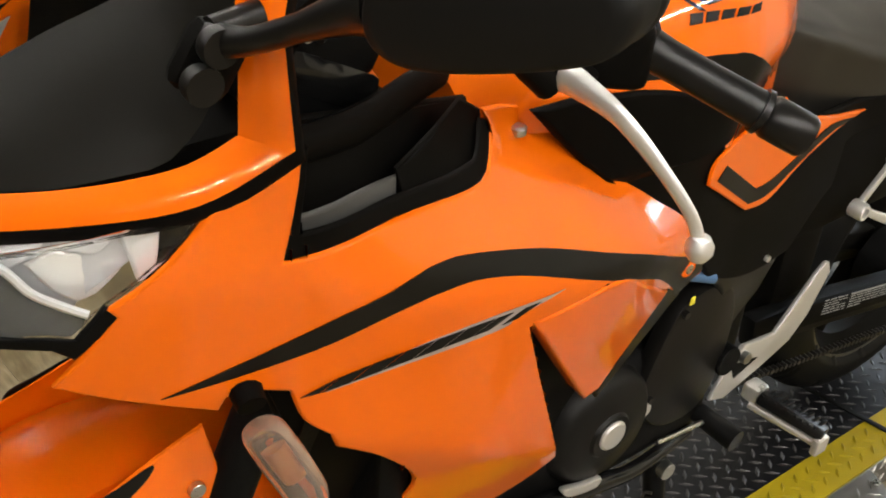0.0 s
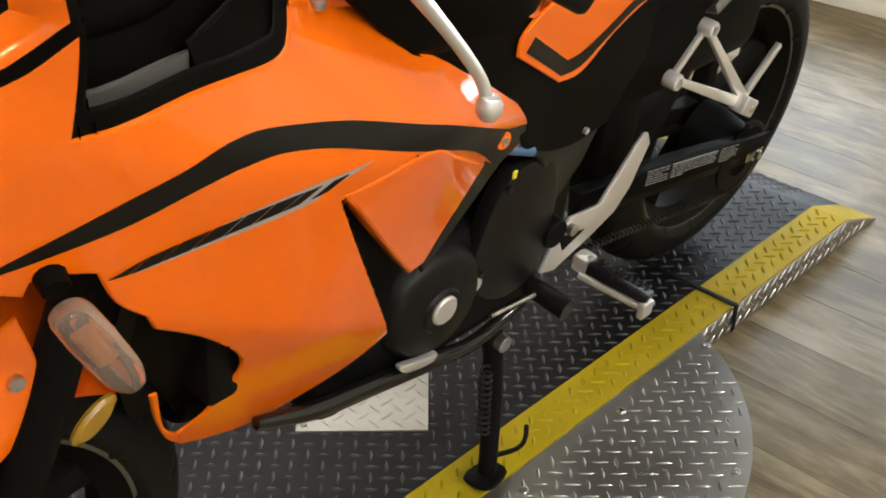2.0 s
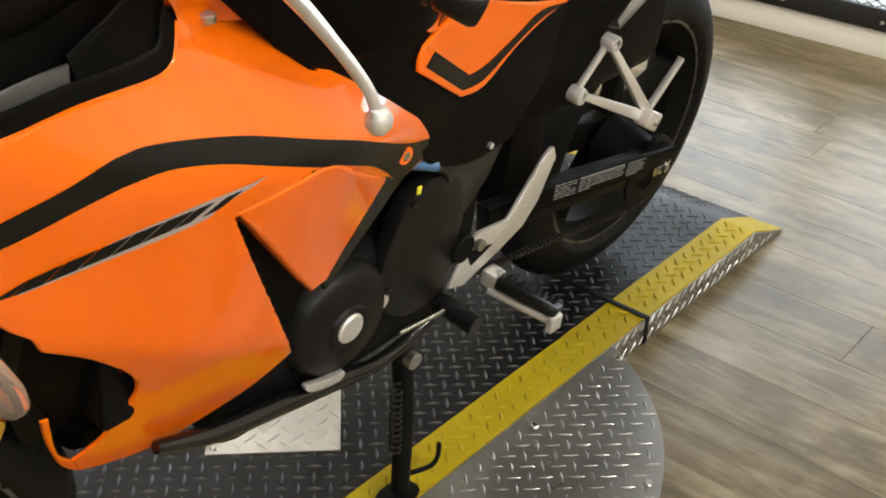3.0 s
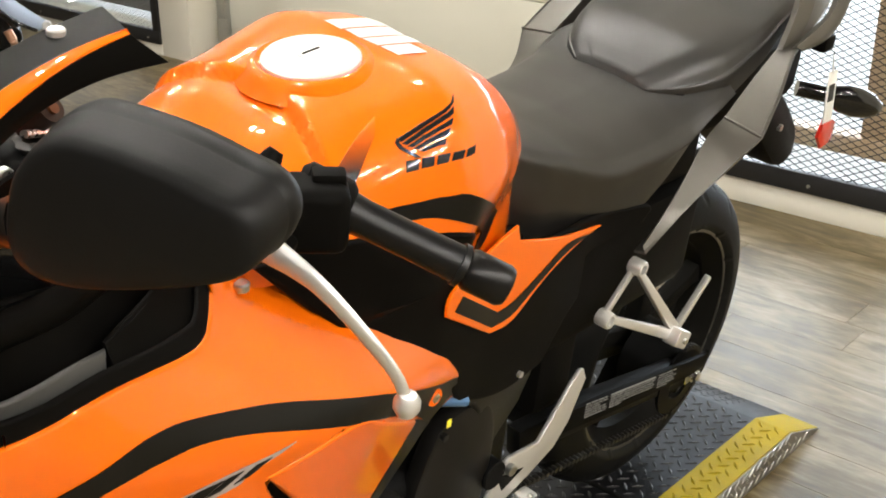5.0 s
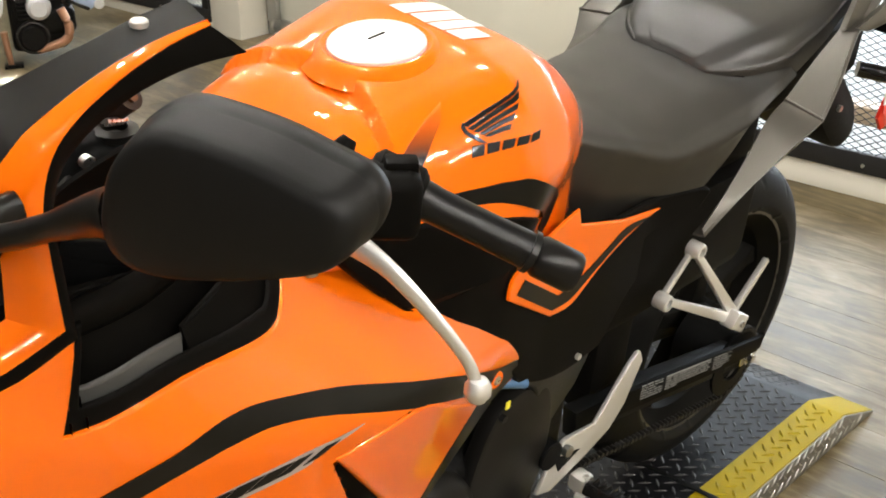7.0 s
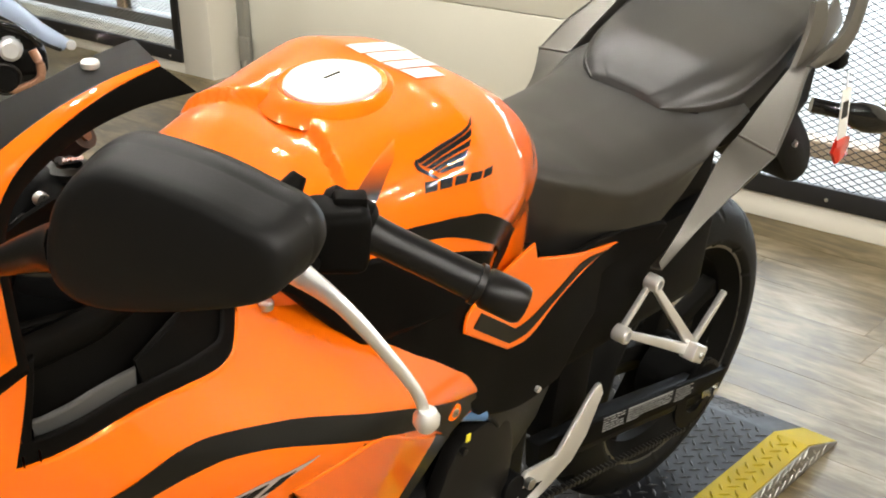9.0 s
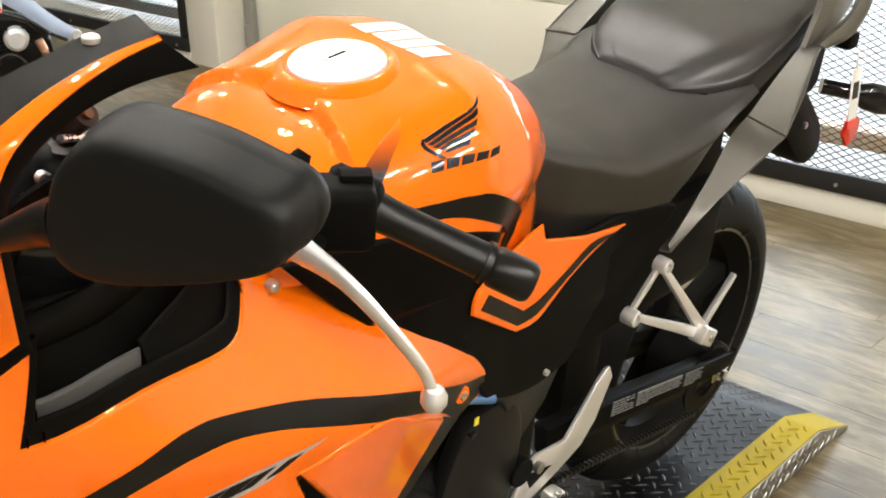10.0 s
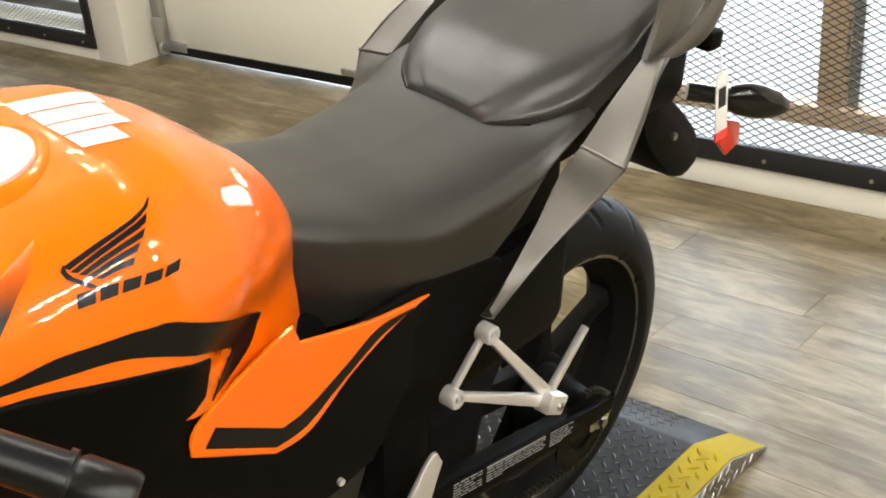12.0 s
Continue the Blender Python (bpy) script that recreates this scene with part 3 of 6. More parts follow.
def guard_window(n, y0, y1, z0, z1, mullions, fine):
    """A window with a black expanded metal guard in a steel frame in front of it."""
    w = thing(f"window_{n}", "daylit window behind a black expanded metal guard with a bolted steel frame", "window", kind="structure", at=WALLM)
    for name, a in (("guard_rail", (y0, z0, y1, z0 + 0.062)), ("guard_rail", (y0, z1 - 0.062, y1, z1))):
        part(name, box(-0.012, a[0], a[1], 0.02, a[2], a[3], 0.002), IRON, w, "black painted steel rail")
    for a in ((y0, y0 + 0.05), (y1 - 0.05, y1)):
        part("guard_stile", box(-0.012, a[0], z0 + 0.062, 0.02, a[1], z1 - 0.062, 0.002), IRON, w, "black painted steel stile")
    py, pz = (0.042, 0.0215) if not fine else (0.034, 0.018)
    part("expanded_mesh", moved(diamond_mesh(y0 + 0.05, y1 - 0.05, z0 + 0.062, z1 - 0.062, py, pz, *((0.0014, 0.0008) if not fine else (0.0007, 0.0004))), Matrix.Translation((0.004, 0, 0))), IRON, w, "black expanded metal mesh")
    y = y0 + 0.085
    while y < y1 - 0.05:
        part("bolt", knob((-0.014, y, z0 + 0.026), 0.006, 0.003, "x", 10), STEEL, w, "zinc bolt head")
        y += 0.311
    xg = 0.13
    for y in mullions:
        part("mullion", box(xg - 0.03, y - 0.035, z0 + 0.178, xg + 0.03, y + 0.040, z1, 0.004), WINDOW_WOOD, w, "grey-brown window frame post")
        part("inner_post", box(xg - 0.02, y - 0.078, z0 + 0.18, xg + 0.02, y - 0.043, z1, 0.003), GALV, w, "grey sash post")
    part("window_sill", box(xg - 0.05, y0 + 0.01, z0 + 0.12, xg + 0.035, y1 - 0.01, z0 + 0.178, 0.004), WINDOW_WOOD if not fine else GALV, w, "weathered window sill")
    low = part("lower_pane", box(xg - 0.004, y0 + 0.01, z0 + 0.0, xg + 0.002, y1 - 0.01, z0 + 0.12), GLASS, w, "clear lower glass")
    low.visible_shadow = False
    pane = part("pane", box(xg - 0.004, y0 + 0.01, z0 + 0.178, xg + 0.002, y1 - 0.01, z1 - 0.01), GLASS, w, "clear glass")
    pane.visible_shadow = False
    return w


guard_window(1, A0, A1, SILL, WTOP, (0.32,), False)
guard_window(2, B0, B1, SILL - 0.03, WTOP, (4.35, 5.1), True)

# sectional door
door = thing("door_1", "cream sectional overhead door with black bottom seal, closed", "door", kind="structure", at=WALLM)
for k in range(6):
    part("door_section", box(0.205, D0 - 0.1, 0.035 + k * 0.46, 0.25, D1 + 0.1, 0.035 + (k + 1) * 0.46 - 0.004, 0.004), DOOR_PAINT, door)
part("bottom_seal", box(0.195, D0 - 0.1, 0.012, 0.255, D1 + 0.1, 0.052, 0.006), RUBBER, door, "black rubber bottom seal")
# pale strip drawn where daylight shows as a line beneath the door
part("threshold", box(0.17, D0 - 0.1, 0.0, 0.30, D1 + 0.1, 0.008, 0.002), STEEL, door, "pale steel strip for the daylight line under the door")
for y in (1.40, 2.48):
    for k in (1, 2, 3):
        z = 0.035 + k * 0.46
        part("hinge", plate([(-0.042, 0.028), (0.042, 0.028), (0.038, -0.012), (0.012, -0.035), (0.010, -0.095), (-0.010, -0.095), (-0.012, -0.035), (-0.038, -0.012)], -0.006, 0.006, 0.001), GALV, door, "galvanised door hinge")
        hinge = door.children[-1]
        hinge.matrix_local = Matrix.Translation((0.20, y, z)) @ Matrix.Rotation(radians(90), 4, "Z")
for y, s in ((D1 - 0.02, 1), (D0 + 0.02, -1)):
    part("track", box(0.165, y - 0.045, 0.05, 0.20, y - 0.02, 2.4, 0.004), GALV, door, "galvanised roller track")
    part("track_angle", box(0.172, y - 0.02, 0.0, 0.176, y + 0.02, 2.4, 0.001), GALV, door, "galvanised angle")
    part("bottom_bracket", box(0.188, y - 0.16, 0.03, 0.204, y - 0.05, 0.075, 0.003), GALV, door, "galvanised corner bracket")
    part("roller_plate", box(0.150, y - 0.07, 0.08, 0.165, y + 0.0, 0.19, 0.004), GALV, door, "galvanised plate")
    part("cable_drum", knob((0.17, y - 0.04, 0.05), 0.03, 0.012, "y", 18), STEEL, door, "small steel roller")
part("pull_handle", box(0.19, D1 - 1.22, 0.06, 0.205, D1 - 1.15, 0.085, 0.003), GALV, door, "small lift handle")

# bright outdoors beyond the glass
solid("backdrop", moved(box(-0.01, -6, -1.0, 0.01, 9, 5), Matrix.Translation((6.0, 0, 0))), DAY, "bright hazy daylight outside", "backdrop", kind="structure")
solid("ground", box(1.99, -9, -0.12, 12, 12, -0.03), CEIL, "pale concrete yard outside", "ground", kind="structure")


# ---- ceiling lamps ----
def ceiling_lamp(x, y, size=0.10):
    lamp = thing("ceiling_lamp", "round warm recessed ceiling lamp, lit", "ceiling lamp", "ceiling lamps", at=pose(x, y, TOP))
    part("trim_ring", lathe([(size * 0.5, -0.006), (size * 0.62, -0.012), (size * 0.66, 0.0), (size * 0.5, 0.0)], (0, 0, 0), "z", 24, closed=True), DECAL_WHITE, lamp, "white trim ring")
    part("bulb", lathe([(0, -0.012), (size * 0.35, -0.010), (size * 0.49, -0.003), (size * 0.49, 0.0)], (0, 0, 0), "z", 24), LAMP, lamp, "glowing lamp face")


# unseen southern rows, enlarged and tripled to brighten the bike's near side
for lx in (-4.6, -2.9, -1.2, 0.5):
    for ly in (-5.0, -3.3, 0.1, 1.8, 4.2):
        for d in (-0.11, 0.11) if ly > -3 else (-0.22, 0.0, 0.22):
            ceiling_lamp(lx + d, ly, 0.10 if ly > -3 else 0.155)

for lx in (-0.5, 0.1, 0.8):
    for ly in (0.9, 2.6):
        ceiling_lamp(lx, ly, 0.07)
        ceiling_lamp(lx, ly + 0.2, 0.07)


# ---- display platform ----
rng = random.Random(4)


def treads(spots, z=0.0, length=0.026, width=0.0062, height=0.0016):
    """Raised lozenges of tread plate at (x, y, turn)."""
    bm = bmesh.new()
    for x, y, a in spots:
        c, s = math.cos(a) * length / 2, math.sin(a) * length / 2
        px, py = -math.sin(a) * width / 2, math.cos(a) * width / 2
        base = [bm.verts.new(p) for p in ((x - c, y - s, z), (x - c * 0.1 + px, y - s * 0.1 + py, z), (x + c * 0.1 + px, y + s * 0.1 + py, z), (x + c, y + s, z), (x + c * 0.1 - px, y + s * 0.1 - py, z), (x - c * 0.1 - px, y - s * 0.1 - py, z))]
        t0 = bm.verts.new((x - c * 0.55, y - s * 0.55, z + height))
        t1 = bm.verts.new((x + c * 0.55, y + s * 0.55, z + height))
        b = base
        for f in ((b[0], t0, b[1]), (b[1], t0, t1, b[2]), (b[2], t1, b[3]), (b[3], t1, b[4]), (b[4], t1, t0, b[5]), (b[5], t0, b[0])):
            bm.faces.new(f)
    return bm


def tread_spots(inside, x0, x1, y0, y1, pitch=0.031, turn=0.0, phase=0.0):
    out, k = [], 0
    cx, cy = (x0 + x1) / 2, (y0 + y1) / 2
    far = math.hypot(x1 - x0, y1 - y0) / 2
    n = int(far / pitch) + 2
    for i in range(-n, n):
        for j in range(-n, n):
            u, v = i * pitch + (pitch / 2 if j % 2 else 0), j * pitch / 2 * 1.06
            x = cx + u * math.cos(turn) - v * math.sin(turn)
            y = cy + u * math.sin(turn) + v * math.cos(turn)
            if x0 < x < x1 and y0 < y < y1 and inside(x, y):
                out.append((x, y, turn + phase + (radians(45) if j % 2 else radians(-45))))
    return out


PX0, CREST, FOOT, PY0, PI0, PI1, PY1 = -1.95, 0.416, 0.56, -0.118, -0.038, 0.42, 0.50
plat = thing("display_platform", "low black tread-plate platform with worn yellow edges and ramp", "platform", at=pose(0, 0, 0))
RCX, RCY, RCR = -0.582, 0.075, 0.50      # the round turntable plate
SQX, SQY, SQR = -0.653, 0.190, 0.150     # the bright square patch, standing on a corner


def in_square(x, y):
    return abs(x - SQX) + abs(y - SQY) < SQR + 0.004


def ramp_sheet(y0, y1, z=PLAT):
    """Deck and ramp of one strip of the platform."""
    bm = bmesh.new()
    prof = [(PX0, 0.0), (PX0, z - 0.002), (PX0 + 0.002, z), (CREST - 0.004, z), (CREST + 0.004, z - 0.0006), (FOOT, 0.004), (FOOT, 0.0)]
    f = bm.faces.new([bm.verts.new((x, y0, h)) for x, h in prof])
    ext = bmesh.ops.extrude_face_region(bm, geom=[f])
    for v in ext["geom"]:
        if isinstance(v, bmesh.types.BMVert):
            v.co.y = y1
    bmesh.ops.recalc_face_normals(bm, faces=bm.faces)
    return bm


part("deck", ramp_sheet(PI0, PI1), PLATE_BLACK, plat, "black tread plate")
for a, b in ((PY0, PI0), (PI1, PY1)):
    part("edge_strip", ramp_sheet(a, b), YELLOW, plat, "worn yellow painted edge strip")
part("side_plate", plate([(PX0, 0.0), (CREST, 0.0), (FOOT, 0.0), (FOOT, 0.003), (CREST + 0.004, PLAT - 0.004), (CREST, PLAT - 0.003), (PX0, PLAT - 0.003)], PY0 - 0.003, PY0 - 0.0002, 0.0005), PLATE_STEEL, plat, "bare steel tread-plate side")
deck_spots = tread_spots(lambda x, y: not in_square(x, y), PX0, CREST - 0.01, PI0 + 0.01, PI1 - 0.01, 0.034)
tagged(part("deck_treads", treads(deck_spots, PLAT, 0.028, 0.0072, 0.0020), PLATE_GLINT, plat, "raised tread lozenges"), kind="stuff")
strip_spots = tread_spots(lambda x, y: True, PX0, CREST - 0.01, PY0 + 0.008, PI0 - 0.006, 0.034)
tagged(part("strip_treads", treads(strip_spots, PLAT, 0.028, 0.0075, 0.0026), YELLOW, plat, "raised yellow tread lozenges"), kind="stuff")
slope = math.atan2(PLAT - 0.004, FOOT - CREST)
ramp_m = Matrix.Translation((CREST, 0, PLAT)) @ Matrix.Rotation(slope, 4, "Y")
ramp_spots = tread_spots(lambda x, y: True, 0.012, 0.15, PI0 + 0.008, PI1 - 0.01, 0.030)
tagged(part("ramp_treads", moved(treads(ramp_spots, 0, 0.026, 0.0070, 0.0020), ramp_m), PLATE_GLINT, plat, "raised tread lozenges on the ramp"), kind="stuff")
side_spots = tread_spots(lambda x, y: y < PLAT - 0.008 and y > 0.006 and (x < CREST or y < PLAT * (FOOT - x) / (FOOT - CREST) - 0.01), PX0, FOOT, 0.004, PLAT, 0.030)
tagged(part("side_treads", moved(treads(side_spots, 0, 0.026, 0.0062, 0.0022), Matrix.Translation((0, PY0 - 0.003, 0)) @ Matrix.Rotation(radians(90), 4, "X")), PLATE_BRIGHT, plat, "raised tread lozenges on the side"), kind="stuff")

patch = [(SQX - SQR, SQY), (SQX, SQY - SQR), (SQX + SQR, SQY), (SQX, SQY + SQR)]
sq = bmesh.new()
f = sq.faces.new([sq.verts.new((x, y, PLAT + 0.0005)) for x, y in patch])
for v in bmesh.ops.extrude_face_region(sq, geom=[f])["geom"]:
    if isinstance(v, bmesh.types.BMVert):
        v.co.z += 0.003
cover = solid("cover_plate", sq, PLATE_BRIGHT, "bright square tread-plate cover laid on the black deck", "metal plate")
sq_spots = tread_spots(lambda x, y: abs(x - SQX) + abs(y - SQY) < SQR - 0.012, SQX - SQR, SQX + SQR, SQY - SQR, SQY + SQR, 0.036, radians(45))
part("plate_treads", treads(sq_spots, PLAT + 0.0035, 0.03, 0.0065), PLATE_BRIGHT, cover)
for x, y in ((SQX - SQR + 0.018, SQY), (SQX + SQR - 0.018, SQY)):
    part("screw", knob((x, y, PLAT + 0.004), 0.006, 0.002, "z", 12), STEEL, cover, "steel screw head")

disc = thing("turntable", "round bare steel tread-plate turntable showing beside the platform", "turntable")
dz = PLAT - 0.003
bmr = bmesh.new()
arcp = [(RCX + RCR * math.cos(a), RCY + RCR * math.sin(a)) for a in np.linspace(radians(-157), radians(-23), 60)]
arcp = [p for p in arcp if p[1] < PY0 - 0.0035]
e0 = math.sqrt(RCR**2 - (RCY - PY0 + 0.0035) ** 2)
arcp = [(RCX - e0, PY0 - 0.0035), *arcp, (RCX + e0, PY0 - 0.0035)]
f = bmr.faces.new([bmr.verts.new((x, y, dz - 0.006)) for x, y in arcp])
for v in bmesh.ops.extrude_face_region(bmr, geom=[f])["geom"]:
    if isinstance(v, bmesh.types.BMVert):
        v.co.z = dz
part("round_plate", bmr, PLATE_STEEL, disc, "bare steel tread plate")
bmr = bmesh.new()
f = bmr.faces.new([bmr.verts.new((RCX + (x - RCX) * 0.94, min(PY0 - 0.0035, RCY + (y - RCY) * 0.94), 0.0)) for x, y in arcp])
for v in bmesh.ops.extrude_face_region(bmr, geom=[f])["geom"]:
    if isinstance(v, bmesh.types.BMVert):
        v.co.z = dz - 0.006
part("drum", bmr, IRON, disc, "dark base drum")
rs = tread_spots(lambda x, y: (x - RCX) ** 2 + (y - RCY) ** 2 < (RCR - 0.012) ** 2 and y < PY0 - 0.012, RCX - RCR, RCX + RCR, RCY - RCR, PY0, 0.034)
tagged(part("plate_treads", treads(rs, dz, 0.027, 0.0065, 0.0017), PLATE_STEEL, disc, "raised tread lozenges"), kind="stuff")
for x, y in ((-0.395, -0.150), (-0.386, -0.362), (-0.644, -0.156), (-0.145, -0.150), (-0.60, -0.40), (-0.85, -0.30)):
    part("screw", knob((x, y, dz + 0.002), 0.0075, 0.002, "z", 12), STEEL, disc, "countersunk steel screw")

strap = thing("strap", "thin black strap round the platform edge", "strap")
part("band", join(box(-0.006, -0.125, PLAT + 0.002, 0.006, 0.10, PLAT + 0.0045, 0.001), box(-0.006, -0.1255, 0.004, 0.006, -0.1225, PLAT + 0.0045, 0.001)), RUBBER, strap, "black webbing")
strap.location = (-0.012, 0, 0)

# floor boards run along the rear wall
solid("floor", box(-8.4, -7.2, -0.12, 1.99, 7.6, -0.004), BOARD, "wooden laminate floor of weathered grey-brown boards", "floor", kind="structure")
floor_ob = bpy.data.objects["floor"]
BW = 0.148
shared = {}
for i in range(-10, 17):
    x = i * BW - 0.03
    if x > 1.80:
        continue
    y = -2.1 + rng.uniform(0, 0.9)
    while y < 5.6:
        ln = rng.choice((0.9, 1.2, 1.2))
        if ln not in shared:
            shared[ln] = finish("board", box(-BW / 2 + 0.0003, 0.0004, -0.004, BW / 2 - 0.0003, ln - 0.0004, 0.0, 0.0004, 1), BOARD)
        if x > -0.75 or y > 0.4:
            b = new("floor_board", shared[ln])
            b.parent = floor_ob
            b.location = (x, y, 0)
        y += ln


# ---- the motorcycle, in its own frame: x back from under the rear axle is 0, y to its right, z up ----
bike = thing("motorcycle", "orange and black faired sport motorcycle leaning on its side stand", "motorcycle",
             at=Matrix.Translation((0, SHIFT, PLAT)) @ Matrix.Rotation(LEAN, 4, "X"))

# outer face of the side fairing: lower edge, crease, middle, ridge and two upper lines, as (z, y) along x
LINES = [
    (-1.56, [(0.45, 0.0), (0.72, -0.045), (0.80, -0.054), (0.87, -0.054), (0.95, -0.047), (1.05, -0.04)]),
    (-1.43, [(0.50, -0.08), (0.76, -0.140), (0.82, -0.156), (0.90, -0.169), (0.98, -0.163), (1.10, -0.12)]),
    (-1.30, [(0.40, -0.08), (0.74, -0.180), (0.80, -0.189), (0.92, -0.213), (1.00, -0.21), (1.10, -0.17)]),
    (-1.20, [(0.40, -0.07), (0.672, -0.186), (0.77, -0.198), (0.85, -0.214), (0.92, -0.185), (1.00, -0.17)]),
    (-1.05, [(0.36, -0.085), (0.58, -0.188), (0.70, -0.208), (0.81, -0.228), (0.85, -0.205), (0.92, -0.12)]),
    (-0.92, [(0.38, -0.111), (0.485, -0.152), (0.63, -0.178), (0.775, -0.22), (0.81, -0.195), (0.87, -0.12)]),
    (-0.70, [(0.40, -0.105), (0.45, -0.11), (0.56, -0.12), (0.69, -0.138), (0.72, -0.12), (0.80, -0.10)]),
]
LX = [s[0] for s in LINES]
LZY = np.array([[q for p in s[1] for q in p] for s in LINES])


@functools.lru_cache(maxsize=None)
def fair_lines(x):
    row = sum(w * np.array([np.interp(x + d, LX, LZY[:, j]) for j in range(12)]) for d, w in ((-0.05, 0.15), (-0.025, 0.22), (0, 0.26), (0.025, 0.22), (0.05, 0.15)))
    return row[0::2], row[1::2]


def fair(x, z):
    """Outer face of the fairing on its left side, creased along its lines."""
    zs, ys = fair_lines(round(x, 4))
    soft = (-0.014, -0.007, 0, 0.007, 0.014) if z > 0.5 * (zs[1] + zs[2]) else (-0.004, 0, 0.004)
    return float(sum(np.interp(z + d, zs, ys) for d in soft) / len(soft))


# --- wheels ---
def wheel(name, cx, cy, cz, radius, width, rim_r):
    w = part(name, lathe([(0.02, -0.05), (0.038, -0.045), (0.04, 0.0), (0.038, 0.045), (0.02, 0.05)], (cx, cy, cz), "y", 28, closed=True), WHEEL_BLACK, bike, "black cast wheel")
    hw, k = width / 2, 14
    outer = [(rim_r + (radius - rim_r) * max(0.0, math.cos(a)) ** 0.95, hw * math.copysign(abs(math.sin(a)) ** 0.9, a)) for a in np.linspace(-1.5, 1.5, 38)]
    prof = [(rim_r - 0.004, -hw * 0.78), *[(max(q, rim_r), v) for q, v in outer], (rim_r - 0.004, hw * 0.78)]
    tyre = lathe(prof, (cx, cy, cz), "y", 300)
    for v in tyre.verts:
        # slanted tread grooves, alternating long and short
        side, rad = (v.co.y - cy) / hw, math.hypot(v.co.x - cx, v.co.z - cz)
        turn = math.atan2(v.co.z - cz, v.co.x - cx) * 15 / math.pi + 0.9 * abs(side) + (0.5 if side > 0 else 0.0)
        step, near = int(math.floor(turn)), turn % 1.0
        if near < 0.12 and 0.15 < abs(side) < (0.85 if step % 2 else 0.60):
            f = 1 - 0.0045 / rad
            v.co.x, v.co.z = cx + (v.co.x - cx) * f, cz + (v.co.z - cz) * f
    part("tyre", tyre, RUBBER, w, "black sport tyre with slanted tread grooves", 60)
    r = rim_r
    rim = [(r + 0.003, -hw * 0.80), (r + 0.004, -hw * 0.72), (r - 0.012, -hw * 0.66), (r - 0.026, -hw * 0.30), (r - 0.028, hw * 0.30), (r - 0.012, hw * 0.66), (r + 0.004, hw * 0.72), (r + 0.003, hw * 0.8), (r - 0.008, hw * 0.8), (r - 0.034, hw * 0.34), (r - 0.034, -hw * 0.34), (r - 0.008, -hw * 0.8)]
    part("rim", lathe(rim, (cx, cy, cz), "y", 80, closed=True), WHEEL_BLACK, w, "satin black cast rim")
    for i in range(5):
        a = i * 2 * math.pi / 5 + 0.35
        spoke = part("spoke", join(plate([(0.030, -0.026), (0.075, -0.017), (r - 0.06, -0.015), (r - 0.022, -0.026), (r - 0.022, 0.026), (r - 0.06, 0.015), (0.075, 0.017), (0.030, 0.026)], -0.016, 0.016, 0.005)), WHEEL_BLACK, w)
        spoke.matrix_local = Matrix.Translation((cx, cy, cz)) @ Matrix.Rotation(-a, 4, "Y")
    # a ring in a paler colour stands in for light along the rim's edge
    part("rim_line", lathe([(r + 0.0035, -hw * 0.80), (r + 0.0035, -hw * 0.825), (r - 0.007, -hw * 0.825), (r - 0.007, -hw * 0.80)], (cx, cy, cz), "y", 80, closed=True), RIM_LIT, w, "thin ring, paler for the light on the rim edge")
    return w


rear = wheel("rear_wheel", 0.066, 0.059, 0.310, 0.310, 0.126, 0.226)
front = wheel("front_wheel", -1.415, 0.0, 0.292, 0.293, 0.110, 0.222)
part("brake_disc", lathe([(0.085, 0.055), (0.148, 0.055), (0.148, 0.06), (0.085, 0.06)], (-1.415, 0.012, 0.292), "y", 48, closed=True), STEEL, front, "steel brake disc")
part("sprocket", lathe([(0.035, -0.088), (0.066, -0.086), (0.066, -0.081), (0.035, -0.081)], (0.0, 0.004, 0.304), "y", 40, closed=True), ENGINE, rear, "dark steel sprocket")
part("sprocket_carrier", lathe([(0.0, -0.08), (0.045, -0.078), (0.06, 0.01), (0.0, 0.02)], (0.016, 0.010, 0.306), "y", 24), ENGINE, rear)

# --- swingarm, chain and guard ---
for s in (1, -1):
    part("swingarm", plate([(-0.47, 0.43), (-0.30, 0.405), (-0.02, 0.345), (0.085, 0.326), (0.092, 0.284), (0.03, 0.276), (-0.25, 0.335), (-0.46, 0.375)], -0.080, -0.052, 0.006, 1, s), ENGINE, bike, "black steel swingarm")
part("swingarm_bridge", box(-0.40, -0.06, 0.37, -0.33, 0.06, 0.43, 0.01), ENGINE, bike)
part("axle_nut", lathe([(0, -0.108), (0.009, -0.108), (0.010, -0.100), (0.016, -0.100), (0.016, -0.092), (0.021, -0.091), (0.021, -0.088), (0, -0.088)], (0.038, 0.010, 0.303), "y", 6), STEEL, bike, "zinc axle nut")
part("chain_adjuster", join(box(0.016, -0.088, 0.288, 0.066, -0.082, 0.320, 0.003), box(0.066, -0.084, 0.296, 0.078, -0.070, 0.310, 0.002)), STEEL, bike, "steel chain adjuster plate")
guard = part("chain_guard", plate([(-0.42, 0.442, 1), (-0.30, 0.418), (-0.14, 0.388), (0.03, 0.352), (0.055, 0.352, 1), (0.050, 0.325, 1), (0.0, 0.325), (-0.14, 0.348), (-0.41, 0.402, 1)], -0.100, -0.092, 0.003, 3), BLACK_PLASTIC, bike, "black plastic chain guard with a caution label")
words = random.Random(7)
